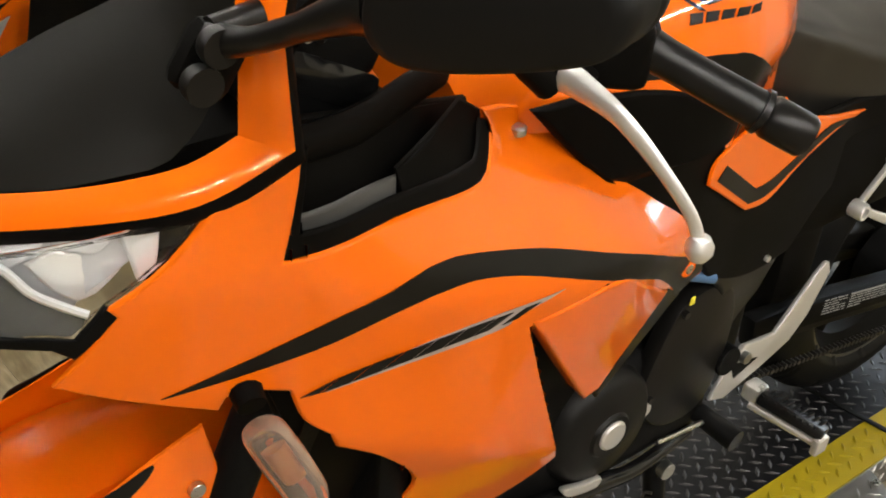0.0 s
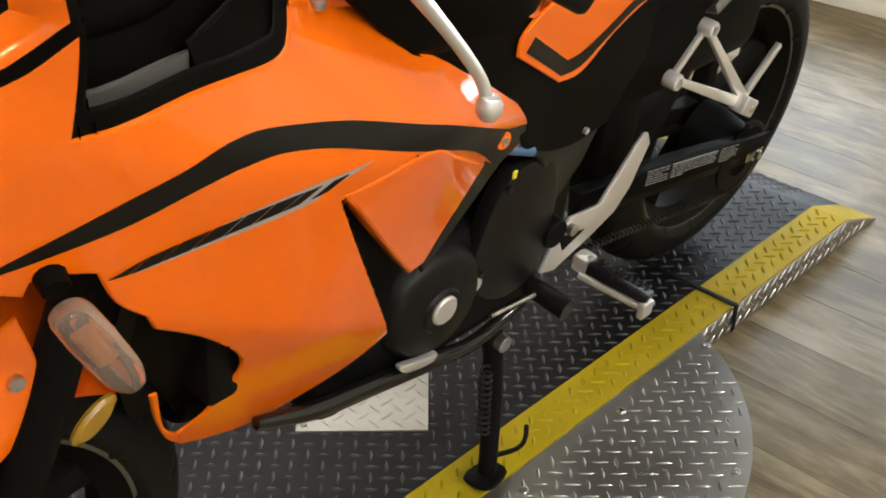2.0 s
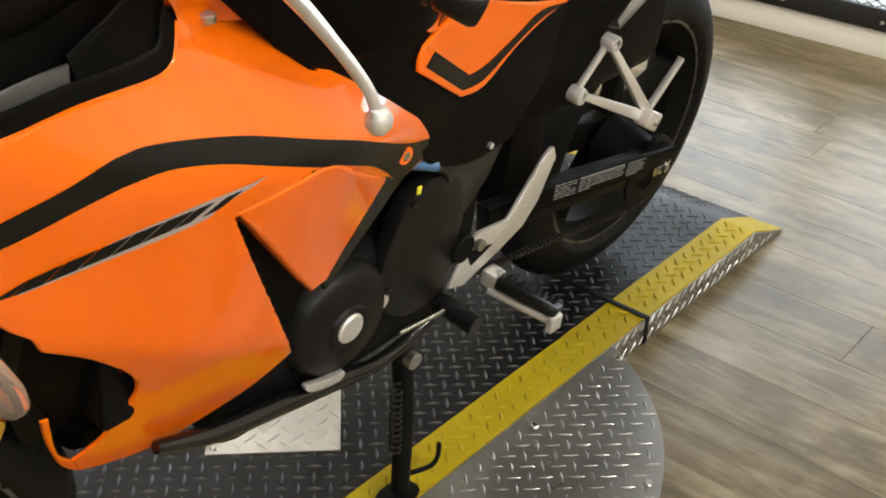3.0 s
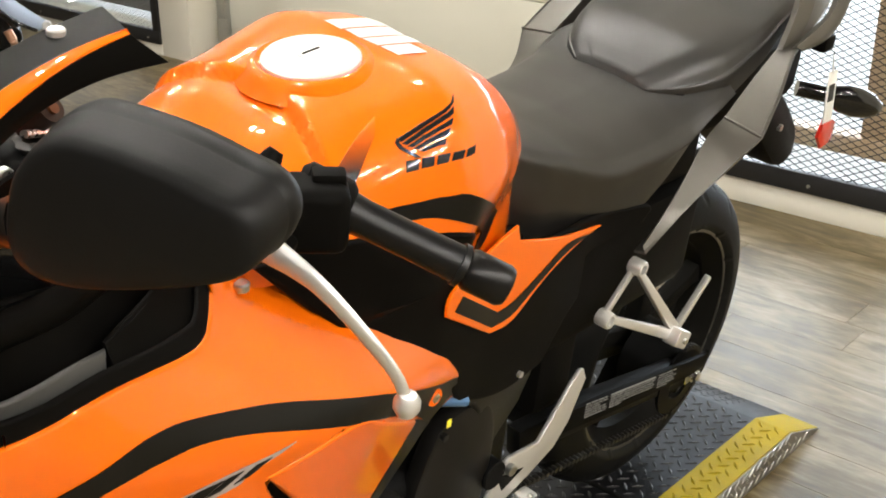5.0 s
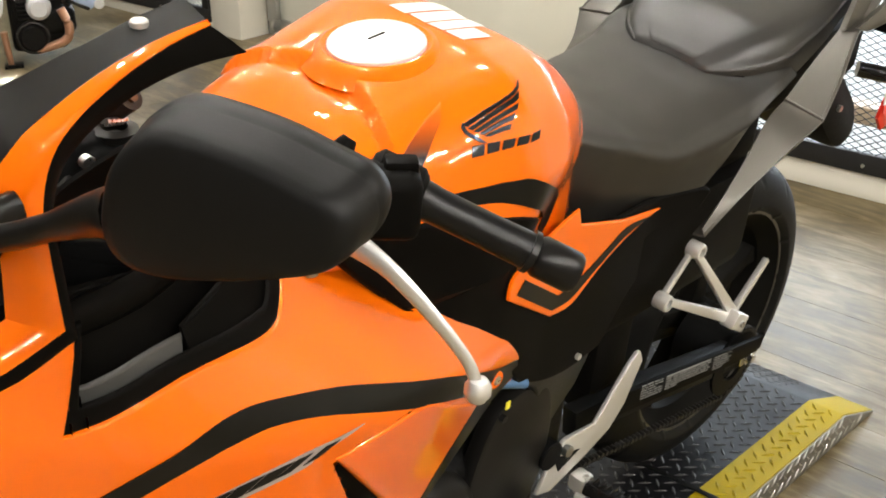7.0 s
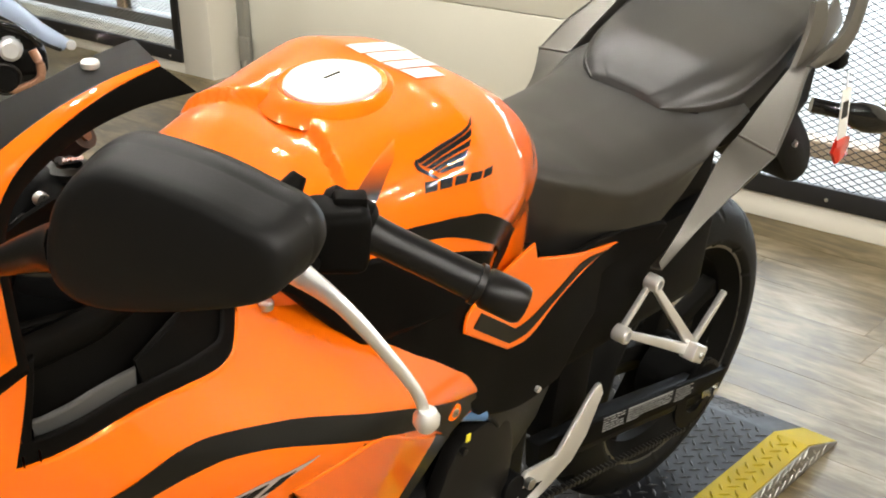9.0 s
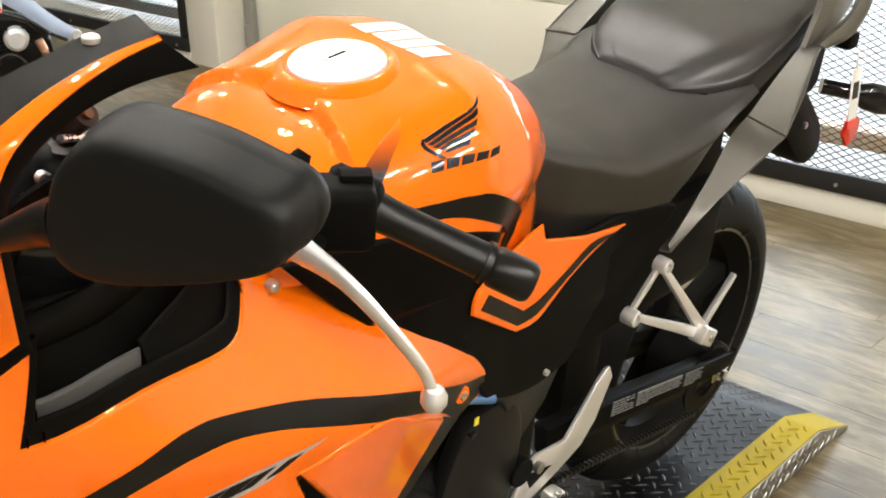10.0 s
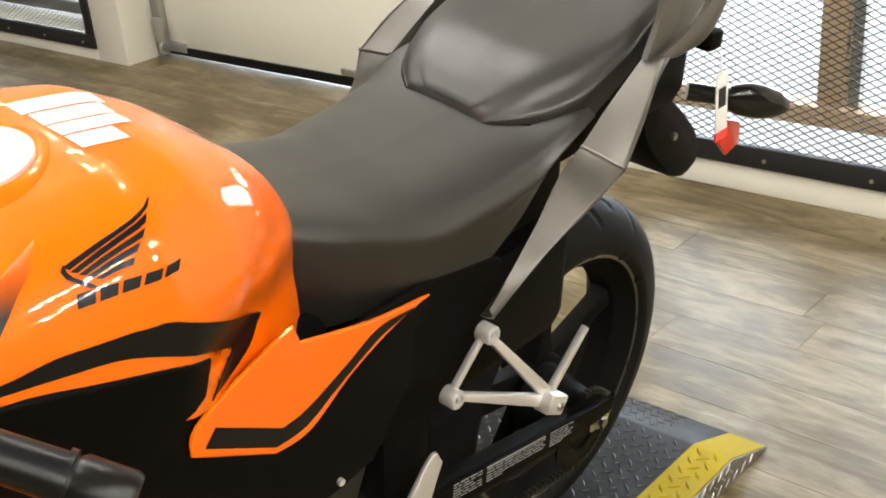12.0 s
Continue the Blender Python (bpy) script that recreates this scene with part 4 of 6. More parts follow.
for x0, x1 in ((-0.335, -0.275), (-0.265, -0.130), (-0.118, -0.060)):
    for j in range(6):
        z = lambda x: 0.398 - 0.26 * (x + 0.26) * 0.82 + 0.011 - 0.0048 * j
        strip = lambda a, c, t: plate([(a, z(a) + t), (c, z(c) + t), (c, z(c) - t), (a, z(a) - t)], -0.1007, -0.0995, 0)
        if x1 - x0 > 0.1 and j == 0:
            part("label_rule", strip(x0, x1, 0.0013), LABEL_WHITE, guard, "white printed rule")
            continue
        x, bits = x0, []
        while x < x1 - 0.006:
            ln = min(words.uniform(0.006, 0.022), x1 - x)
            bits.append(strip(x, x + ln, 0.0006))
            x += ln + 0.0035
            if words.random() < 0.06:
                break
        part("label_line", join(*bits), LABEL_WHITE, guard, "small unreadable print")
links = bmesh.new()
chain = part("chain", links, CHAIN_STEEL, bike, "oiled drive chain")
link_me = finish("link", lathe([(0, -0.005), (0.0048, -0.005), (0.0048, 0.005), (0, 0.005)], (0, 0, 0), "y", 8), CHAIN_STEEL)
run = []
for k in range(44):
    s = k / 43
    run.append((-0.52 + 0.50 * s, 0.330 + (0.236 - 0.330) * s))
for k in range(22):
    a = -math.pi / 2 + math.pi * k / 21
    run.append((0.066 * math.cos(a), 0.304 + 0.066 * math.sin(a)))
for x, z in run:
    o = new("link", link_me)
    o.parent = chain
    o.location = (x, -0.079, z)

# --- engine ---
engine = part("engine", join(box(-0.98, -0.10, 0.30, -0.56, 0.10, 0.50, 0.03, 3), box(-1.00, -0.09, 0.42, -0.80, 0.09, 0.72, 0.02), box(-0.66, -0.085, 0.36, -0.50, 0.085, 0.62, 0.02)), ENGINE, bike, "black engine block")
part("alternator_cover", lathe([(0, -0.128), (0.030, -0.128), (0.033, -0.124), (0.068, -0.121), (0.080, -0.110), (0.084, -0.095)], (-0.80, 0, 0.425), "y", 40), COVER_BLACK, engine, "round black alternator cover")
part("cover_cap", lathe([(0, -0.1325), (0.018, -0.1325), (0.021, -0.130), (0.021, -0.126), (0, -0.126)], (-0.80, 0, 0.428), "y", 32), ALU, engine, "silver round inspection cap")
part("small_cap", lathe([(0, -0.118), (0.010, -0.118), (0.013, -0.115), (0.013, -0.105), (0, -0.105)], (-0.73, 0, 0.424), "y", 24), ALU, engine, "silver timing plug")
part("sprocket_cover", plate([(-0.735, 0.44), (-0.700, 0.55), (-0.66, 0.575), (-0.60, 0.565), (-0.575, 0.50), (-0.585, 0.40), (-0.62, 0.36), (-0.69, 0.37)], -0.112, -0.085, 0.008, 4), FRAME_BLACK, engine, "black sprocket cover")
for x, z in ((-0.688, 0.556), (-0.722, 0.436)):
    part("bolt", knob((x, -0.114, z), 0.0055, 0.004, "y", 6), CHAIN_STEEL, engine, "dark hexagon bolt")
part("gear_boss", knob((-0.57, -0.10, 0.43), 0.022, 0.018, "y", 20), ENGINE, engine)
part("blue_union", tube([(-0.728, -0.130, 0.640), (-0.682, -0.134, 0.620)], [0.007, 0.007], 12, 1), BLUE, bike, "blue hose union")
part("yellow_tag", box(-0.690, -0.1185, 0.572, -0.682, -0.1165, 0.584, 0.001), YELLOW_MARK, bike, "small yellow paint mark")
part("belly_pan", loft(np.linspace(-1.14, -0.66, 14), lambda x, a: ((2 * a - 1) * (0.105 - 0.30 * max(0, -(x + 1.02))), 0.44 - (0.44 - (0.335 + 0.30 * max(0, -(x + 1.0)) - 0.10 * max(0, x + 0.9))) * math.sin(math.pi * a) ** 0.4), 20), BLACK_PLASTIC, bike, "black plastic belly pan")
part("engine_guard_rail", tube([(-1.08, -0.112, 0.405), (-1.0, -0.118, 0.378), (-0.90, -0.112, 0.350), (-0.79, -0.106, 0.318), (-0.70, -0.10, 0.293), (-0.60, -0.10, 0.312)], [0.008, 0.013, 0.014, 0.013, 0.011, 0.009], 12), GLOSS_BLACK, bike, "glossy black lower cowl edge")
part("skid_bracket", plate([(-0.868, 0.372), (-0.83, 0.360), (-0.802, 0.356), (-0.806, 0.344), (-0.83, 0.346), (-0.860, 0.356)], -0.128, -0.118, 0.002, 3), ALU, bike, "bare cast engine edge")
part("gear_shaft", tube([(-0.690, -0.118, 0.349), (-0.586, -0.118, 0.336)], 0.0035, 10, 1), STEEL, bike, "zinc gear linkage rod")

# --- exhaust on the far side ---
muffler = part("muffler", tube([(-0.30, 0.185, 0.30), (-0.24, 0.195, 0.325), (0.06, 0.225, 0.42), (0.11, 0.23, 0.44)], [0.030, 0.054, 0.060, 0.048], 24, 4, 1.15), ENGINE, bike, "black exhaust muffler")
part("heat_shield", tube([(-0.16, 0.205, 0.352), (0.03, 0.223, 0.412)], [0.061, 0.063], 24, 2, 1.15), CHAIN_STEEL, muffler, "bright muffler heat shield")
part("exhaust_pipe", tube([(-0.98, 0.05, 0.36), (-0.80, 0.09, 0.285), (-0.55, 0.115, 0.275), (-0.38, 0.165, 0.275), (-0.28, 0.187, 0.305)], 0.021, 14, 5), CHAIN_STEEL, bike, "dark steel exhaust pipe")

# --- side stand ---
stand = part("side_stand", tube([(-0.630, -0.080, 0.260), (-0.645, -0.112, 0.150), (-0.668, -0.142, 0.022)], [0.017, 0.015, 0.014], 12), ENGINE, bike, "black steel side stand, down")
part("foot", plate([(-0.700, -0.025), (-0.66, -0.028), (-0.642, -0.012), (-0.644, 0.013), (-0.68, 0.022), (-0.698, 0.010)], 0, 0.008, 0.002, 3), ENGINE, stand, "flat stand foot")
foot = bpy.data.objects["foot"]
foot.matrix_local = Matrix.Translation((0.0, -0.148, 0.0305)) @ Matrix.Rotation(-LEAN, 4, "X") @ Matrix.Rotation(radians(90), 4, "X")
part("tip_bar", tube([(-0.660, -0.135, 0.060), (-0.615, -0.150, 0.058), (-0.600, -0.152, 0.072), (-0.600, -0.150, 0.098)], 0.004, 8), ENGINE, stand, "bent black foot bar")
part("pivot_bolt", knob((-0.630, -0.100, 0.252), 0.013, 0.008, "y", 16), STEEL, stand, "zinc pivot bolt")
coil = [(-0.672 - 0.010 * s + 0.008 * math.cos(s * 70), -0.112 - 0.02 * s + 0.008 * math.sin(s * 70), 0.235 - 0.11 * s) for s in np.linspace(0, 1, 130)]
part("spring", tube(coil, 0.0022, 6, 1), CHAIN_STEEL, stand, "steel return spring")

# --- footrests ---
heel = part("heel_guard", plate([(-0.392, 0.521), (-0.384, 0.520), (-0.374, 0.500), (-0.400, 0.435), (-0.428, 0.402), (-0.478, 0.381), (-0.555, 0.356), (-0.586, 0.366), (-0.560, 0.420), (-0.537, 0.440), (-0.470, 0.432), (-0.440, 0.468), (-0.408, 0.508)], -0.114, -0.106, 0.003, 1), ALU, bike, "bare cast aluminium heel guard")
# the guard is solid here; a dark plate gives the opening's shade
part("web", plate([(-0.560, 0.418), (-0.500, 0.405), (-0.545, 0.388)], -0.1150, -0.113, 0), ENGINE, heel, "dark plate in place of the heel guard's shaded opening")
part("bolt", knob((-0.538, -0.119, 0.425), 0.009, 0.005, "y", 12), STEEL, heel, "zinc bolt")
part("bolt", knob((-0.500, -0.135, 0.358), 0.010, 0.006, "y", 12), STEEL, heel, "zinc bolt")
peg = part("footrest", flat_bar((-0.503, -0.138, 0.354), (-0.480, -0.232, 0.343), 0.020, 0.018, 0.034), GRIP, bike, "rider footrest with black rubber pad")
for k in range(9):
    f = 0.10 + 0.10 * k
    part("rib", flat_bar((-0.518 + 0.023 * f, -0.138 - 0.094 * f, 0.3655 - 0.011 * f), (-0.490 + 0.023 * f, -0.138 - 0.094 * f, 0.3655 - 0.011 * f), 0.004, 0.004, 0.004), GRIP, peg)
part("footrest_bar", tube([(-0.512, -0.130, 0.338), (-0.490, -0.235, 0.330)], [0.007, 0.006], 10, 1), ALU, bike, "bare aluminium footrest bar")
part("footrest_tip", box(-0.504, -0.240, 0.318, -0.478, -0.228, 0.345, 0.004), ALU, bike, "cast footrest end")
part("footrest_clevis", box(-0.514, -0.140, 0.338, -0.486, -0.112, 0.366, 0.006), ALU, bike, "cast footrest bracket")
part("shift_pad", tube([(-0.585, -0.10, 0.335), (-0.580, -0.165, 0.330)], [0.015, 0.017], 12, 1), GRIP, bike, "black rubber gear pedal pad")

bracket = part("pillion_bracket", flat_bar((-0.316, -0.125, 0.668), (-0.228, -0.158, 0.548), 0.010, 0.018, 0.010), ALU, bike, "bare aluminium passenger footrest bracket")
part("arm", flat_bar((-0.376, -0.125, 0.610), (-0.235, -0.158, 0.540), 0.010, 0.018, 0.010), ALU, bracket)
part("arm", flat_bar((-0.318, -0.122, 0.668), (-0.376, -0.122, 0.610), 0.010, 0.010, 0.008), ALU, bracket)
for x, z in ((-0.316, 0.670), (-0.377, 0.609)):
    part("boss", lathe([(0.0075, -0.137), (0.0110, -0.137), (0.0125, -0.134), (0.0125, -0.116), (0.0075, -0.116)], (x, 0, z), "y", 20, closed=True), ALU, bracket, "round mounting boss")
    part("bolt", knob((x, -0.126, z), 0.0068, 0.005, "y", 6), CHAIN_STEEL, bracket, "dark recessed bolt")
part("foot_block", moved(box(-0.020, -0.012, -0.014, 0.020, 0.012, 0.014, 0.003), Matrix.Translation((-0.225, -0.165, 0.535)) @ Matrix.Rotation(radians(30), 4, "Y")), ALU, bracket, "cast block")
part("foot_bolt", knob((-0.222, -0.178, 0.533), 0.0055, 0.003, "y", 12), STEEL, bracket, "small bolt")
part("pillion_bracket", tube([(-0.225, 0.150, 0.545), (-0.135, 0.150, 0.62)], [0.010, 0.008], 8, 1), ALU, bike, "bare aluminium passenger footrest bracket")
part("pillion_peg", flat_bar((-0.226, -0.155, 0.530), (-0.140, -0.152, 0.603), 0.012, 0.009, 0.010), ALU, bike, "folded passenger footrest")

# --- shape of the tank ---
tank_w = lin([(-1.06, 0.10), (-1.0, 0.135), (-0.93, 0.158), (-0.85, 0.173), (-0.77, 0.190), (-0.70, 0.172), (-0.64, 0.148), (-0.59, 0.118), (-0.56, 0.094), (-0.528, 0.07)])
tank_t = lin([(-1.06, 0.965), (-1.0, 0.992), (-0.93, 1.020), (-0.86, 1.034), (-0.82, 1.040), (-0.77, 1.048), (-0.70, 1.039), (-0.64, 1.008), (-0.59, 0.970), (-0.56, 0.925), (-0.528, 0.88)])
tank_b = lin([(-1.06, 0.90), (-0.95, 0.90), (-0.85, 0.88), (-0.75, 0.826), (-0.68, 0.804), (-0.60, 0.784), (-0.54, 0.775)])
tank_p = lin([(-1.06, 2.5), (-0.87, 2.5), (-0.78, 3.2), (-0.528, 3.2)])


def ease(v):
    v = max(0.0, min(1.0, v))
    return v * v * (3 - 2 * v)


def tuck(x, z):
    """The flank is drawn in below its ridge, most where the knees grip it."""
    return 1 - 0.24 * ease((x + 0.86) / 0.20) * ease((0.945 - z) / 0.10)


def tank_section(x, a):
    c, s, p = math.cos(math.pi * a), math.sin(math.pi * a), tank_p(x)
    y, z = -tank_w(x) * math.copysign(abs(c) ** (2 / p), c), tank_b(x) + (tank_t(x) - tank_b(x)) * s ** (2 / p)
    y *= tuck(x, z)
    # the front of the shell lies lower than the crown round the filler, with a pocket on either flank
    crown = ease((-0.885 - x - 0.30 * abs(y)) / 0.010 + 0.5) * ease((0.128 + y) / 0.010)
    z -= 0.013 * crown
    pocket = ease((-0.915 - x) / 0.010) * ease((x + 1.03) / 0.03) * ease((abs(y) - 0.118) / 0.008) * ease((z - 0.93) / 0.015)
    y *= 1 - 0.06 * pocket
    # a hollow over the knee recess behind the badge
    dent = math.exp(-((x + 0.63) / 0.05) ** 2 - ((z - 0.935) / 0.022) ** 2)
    y *= 1 - 0.05 * dent
    return (y, z + 0.10 * max(0.0, y) * ease((z - 0.88) / 0.06))


def tank_y(x, z):
    r = min(0.999, max(0.0, (z - tank_b(x)) / max(0.02, tank_t(x) - tank_b(x))))
    return -tank_w(x) * (1 - r ** tank_p(x)) ** (1 / tank_p(x)) * tuck(x, z)


# --- frame cover, seats and tail ---
cover_x = lin([(-1.05, -0.140), (-0.85, -0.160), (-0.76, -0.151), (-0.655, -0.131), (-0.55, -0.118), (-0.40, -0.098), (-0.25, -0.098)])


def cover_y(x, z):
    base = cover_x(x) + 0.02 * ease((0.60 - z) / 0.15)
    return min(base, tank_y(x, z) - 0.003) if z > 0.84 and x < -0.70 else base


for s in (1, -1):
    part("frame_cover", panel([(-1.02, 0.930, 1), (-0.92, 0.932), (-0.858, 0.922), (-0.789, 0.907), (-0.752, 0.889), (-0.737, 0.872), (-0.748, 0.826, 1), (-0.68, 0.806), (-0.60, 0.785), (-0.42, 0.770), (-0.28, 0.745), (-0.255, 0.73, 1), (-0.29, 0.703), (-0.36, 0.672), (-0.44, 0.628), (-0.492, 0.575, 1), (-0.57, 0.578), (-0.64, 0.598), (-0.70, 0.630, 1), (-0.80, 0.74), (-0.93, 0.84)], cover_y, 0.006, 0, 0.016, s, 4, 0.005), BLACK_PLASTIC, bike, "matt black plastic side cover")
    part("frame_plate", panel([(-0.71, 0.640, 1), (-0.60, 0.61), (-0.485, 0.605, 1), (-0.490, 0.55), (-0.497, 0.500, 1), (-0.545, 0.455), (-0.575, 0.437, 1), (-0.605, 0.470), (-0.612, 0.530), (-0.640, 0.580), (-0.680, 0.606, 1)], lambda x, z: cover_y(x, z) + 0.010, 0.010, 0, 0.014, s, 3, 0.006), FRAME_BLACK, bike, "satin black frame pivot plate")
part("cover_pin", knob((-0.556, -0.121, 0.594), 0.0045, 0.003, "y", 14), ALU, bike, "silver trim clip")
part("subframe", join(box(-0.55, -0.10, 0.56, -0.10, 0.10, 0.74, 0.03), box(-0.45, -0.085, 0.44, -0.36, 0.085, 0.60, 0.02), box(-0.95, -0.085, 0.60, -0.52, 0.085, 0.80, 0.03)), BLACK_PLASTIC, bike, "black frame and airbox")

def mid_y(x):
    """The middle of the tail sits a little to the right of the wheels' line."""
    return 0.055 * max(0.0, x + 0.75)


seat_w = lin([(-0.62, 0.080), (-0.58, 0.105), (-0.525, 0.126), (-0.46, 0.136), (-0.37, 0.147), (-0.27, 0.154), (-0.20, 0.158), (-0.14, 0.162), (-0.08, 0.155)])
seat_t = lin([(-0.64, 0.935), (-0.60, 0.922), (-0.54, 0.900), (-0.46, 0.878), (-0.38, 0.866), (-0.28, 0.866), (-0.20, 0.874), (-0.12, 0.886), (-0.08, 0.89)])
seat_b = lin([(-0.62, 0.785), (-0.56, 0.778), (-0.44, 0.762), (-0.33, 0.744), (-0.28, 0.750), (-0.22, 0.785), (-0.16, 0.842), (-0.08, 0.86)])


def cushion(w, wt, zb, zc, zt, a, foot=None):
    """A cushion's section: a steep flank, a soft shoulder, then a gently crowned top; a from 0 (left) to 1 (right)."""
    low = (-w, zb) if foot is None else (-foot, zb - 0.012)
    h = min(0.018, 0.35 * (zc - zb))
    prof = curve([low, (0.5 * (low[0] - wt) - 0.003, zb + 0.5 * (zc - zb)), (-wt - 0.001, zc - h), (-wt + 0.006, zc - 0.25 * h), (-wt + 0.018, zc + 0.30 * (zt - zc)), (-wt * 0.55, zc + 0.80 * (zt - zc)), (0.0, zt)], 8)
    u = (1 - abs(2 * a - 1)) * (len(prof) - 1)
    i = min(int(u), len(prof) - 2)
    p = prof[i] + (u - i) * (prof[i + 1] - prof[i])
    return (p[0] if a < 0.5 else -p[0], p[1])


def settled(x, w, y, z):
    """The seats sit a little higher and wider towards the right."""
    y += mid_y(x) + 0.022 * max(0.0, y) / w
    return (y, z + 0.068 * max(0.0, y + 0.10))


def seat_section(x, a):
    w, zb, zt = seat_w(x), seat_b(x), seat_t(x)
    drop = 0.012 + 0.016 * ease((x + 0.50) / 0.12) * ease((-0.12 - x) / 0.10)
    return settled(x, w, *cushion(w, w - 0.018, zb, zt - drop, zt, a, w - 0.034))


seat = part("rider_seat", loft(np.linspace(-0.615, -0.09, 64), seat_section, 96), SEAT, bike, "black textured vinyl rider seat", 60)
pil_w = lin([(-0.212, 0.05), (-0.20, 0.080), (-0.17, 0.108), (-0.13, 0.130), (-0.10, 0.140), (0.0, 0.148), (0.10, 0.142), (0.20, 0.12)])
pil_t = lin([(-0.212, 0.880), (-0.195, 0.900), (-0.165, 0.918), (-0.130, 0.932), (-0.122, 0.934), (0.0, 0.952), (0.10, 0.976), (0.20, 0.99)])
pil_b = lin([(-0.212, 0.862), (-0.15, 0.852), (-0.12, 0.852), (-0.02, 0.900), (0.05, 0.940), (0.20, 0.96)])


def pillion_section(x, a):
    w, zb, zt = pil_w(x), pil_b(x), pil_t(x)
    return settled(x, w, *cushion(w, w * 0.86, zb, zb + (zt - zb) * 0.74, zt, a, w * 0.90))


pillion = part("pillion_seat", loft(np.linspace(-0.212, 0.20, 64), pillion_section, 96), SEAT, bike, "raised black vinyl passenger seat", 60)


TAIL_IN = [(0.16, -0.085, 1.005), (0.045, -0.112, 0.962), (-0.017, -0.113, 0.924), (-0.074, -0.114, 0.890), (-0.138, -0.116, 0.848, 1), (-0.172, -0.114, 0.826), (-0.233, -0.124, 0.778), (-0.286, -0.130, 0.738), (-0.318, -0.129, 0.706)]
TAIL_OUT = [(0.17, -0.100, 0.965), (0.06, -0.128, 0.950), (-0.008, -0.141, 0.930), (-0.078, -0.165, 0.886), (-0.133, -0.178, 0.838, 1), (-0.166, -0.160, 0.800), (-0.213, -0.151, 0.770), (-0.262, -0.146, 0.742), (-0.318, -0.136, 0.696)]
TAIL_LOW = [(0.20, -0.075, 0.925), (0.09, -0.10, 0.905), (0.03, -0.115, 0.885), (-0.05, -0.135, 0.845), (-0.110, -0.150, 0.805, 1), (-0.155, -0.145, 0.780), (-0.205, -0.135, 0.755), (-0.260, -0.125, 0.728), (-0.318, -0.118, 0.690)]
for s in (1, -1):
    off = Matrix.Translation((0, 0.086, 0.03) if s < 0 else (0, 0, 0))
    tc = part("tail_cowl", moved(join(ribbon(TAIL_IN, TAIL_OUT, 0.004, 5, 6, 0, s), ribbon(TAIL_OUT, TAIL_LOW, 0.004, 4, 6, 0.003, s)), off), SILVER_PAINT, bike, "satin grey silver tail cowl", 25)
    # thin bead added along the crease to draw its highlight
    part("crease_edge", moved(tube([(-0.137, -0.116 * s, 0.8495), (-0.135, -0.147 * s, 0.8445), (-0.133, -0.178 * s, 0.8385)], 0.0022, 8, 2), off), SILVER_PAINT, tc)
    part("grab_rail", moved(join(ribbon([(-0.006, -0.138, 0.936), (0.05, -0.145, 0.962), (0.085, -0.145, 0.985), (0.12, -0.135, 1.04)], [(0.02, -0.140, 0.925), (0.075, -0.150, 0.938), (0.118, -0.150, 0.975), (0.165, -0.135, 1.04)], 0.014, 3, 6, 0.006, s), ribbon([(-0.02, -0.125, 0.93), (0.01, -0.12, 0.98), (0.03, -0.11, 1.02)], [(0.02, -0.130, 0.945), (0.045, -0.128, 0.985), (0.055, -0.115, 1.02)], 0.01, 2, 4, 0, s)), off), SILVER_PAINT, bike, "grey cast passenger grab rail")
part("tail_unit", moved(box(-0.14, -0.105, 0.79, 0.20, 0.105, 0.90, 0.03), Matrix.Translation((0, 0.03, 0))), BLACK_PLASTIC, bike, "black plastic under-tail")
part("plate_hanger", plate([(0.12, 0.79), (0.156, 0.815), (0.201, 0.786), (0.255, 0.74), (0.290, 0.702), (0.303, 0.655), (0.270, 0.636), (0.235, 0.644), (0.187, 0.682), (0.136, 0.735)], -0.055, 0.10, 0.012, 4), ENGINE, bike, "black rear mudguard")
part("seat_base", box(-0.33, -0.080, 0.735, -0.11, 0.13, 0.830, 0.02), BLACK_PLASTIC, bike, "black plastic seat base")
part("hanger_screw", knob((0.205, -0.057, 0.727), 0.006, 0.004, "y", 12), STEEL, bike, "small zinc screw")
part("helmet_lock", moved(box(-0.018, -0.014, -0.012, 0.018, 0.014, 0.016, 0.006), Matrix.Translation((0.185, -0.10, 0.895))), BLACK_PLASTIC, bike, "black helmet lock")
for s in (1, -1):
    sig = part("rear_indicator", tube([(0.20, 0.03 - 0.10 * s, 0.805), (0.235, 0.03 - 0.15 * s, 0.800)], 0.014, 10, 1), GLOSS_BLACK, bike, "black rear indicator on a stalk")
    body = part("lens_body", lathe([(0, -0.06), (0.012, -0.052), (0.022, -0.03), (0.027, 0.0), (0.024, 0.03), (0.014, 0.056), (0, 0.066)], (0, 0, 0), "y", 24), GLOSS_BLACK, sig, "glossy dark indicator body")
    body.matrix_local = Matrix.Translation((0.283, 0.03 - 0.172 * s, 0.785)) @ Matrix.Rotation(radians(58 * s), 4, "Z") @ Matrix.Rotation(radians(14 * s), 4, "X") @ Matrix.Diagonal((0.8, 1, 1.0, 1))
part("side_reflector", plate([(0.275, 0.747), (0.322, 0.728), (0.330, 0.690), (0.290, 0.682), (0.262, 0.71)], -0.105, -0.098, 0.002), RED, bike, "red side reflector")

# black rod along the joint, standing in for shade between the cushions
part("seat_gap", tube([(-0.118, 0.155, 0.872), (-0.160, 0.125, 0.874), (-0.198, 0.06, 0.880), (-0.204, 0.03, 0.881), (-0.196, -0.03, 0.876), (-0.158, -0.078, 0.866), (-0.138, -0.094, 0.860)], 0.0045, 8), GLOSS_BLACK, bike, "dark rod for the shaded gap between the seats")
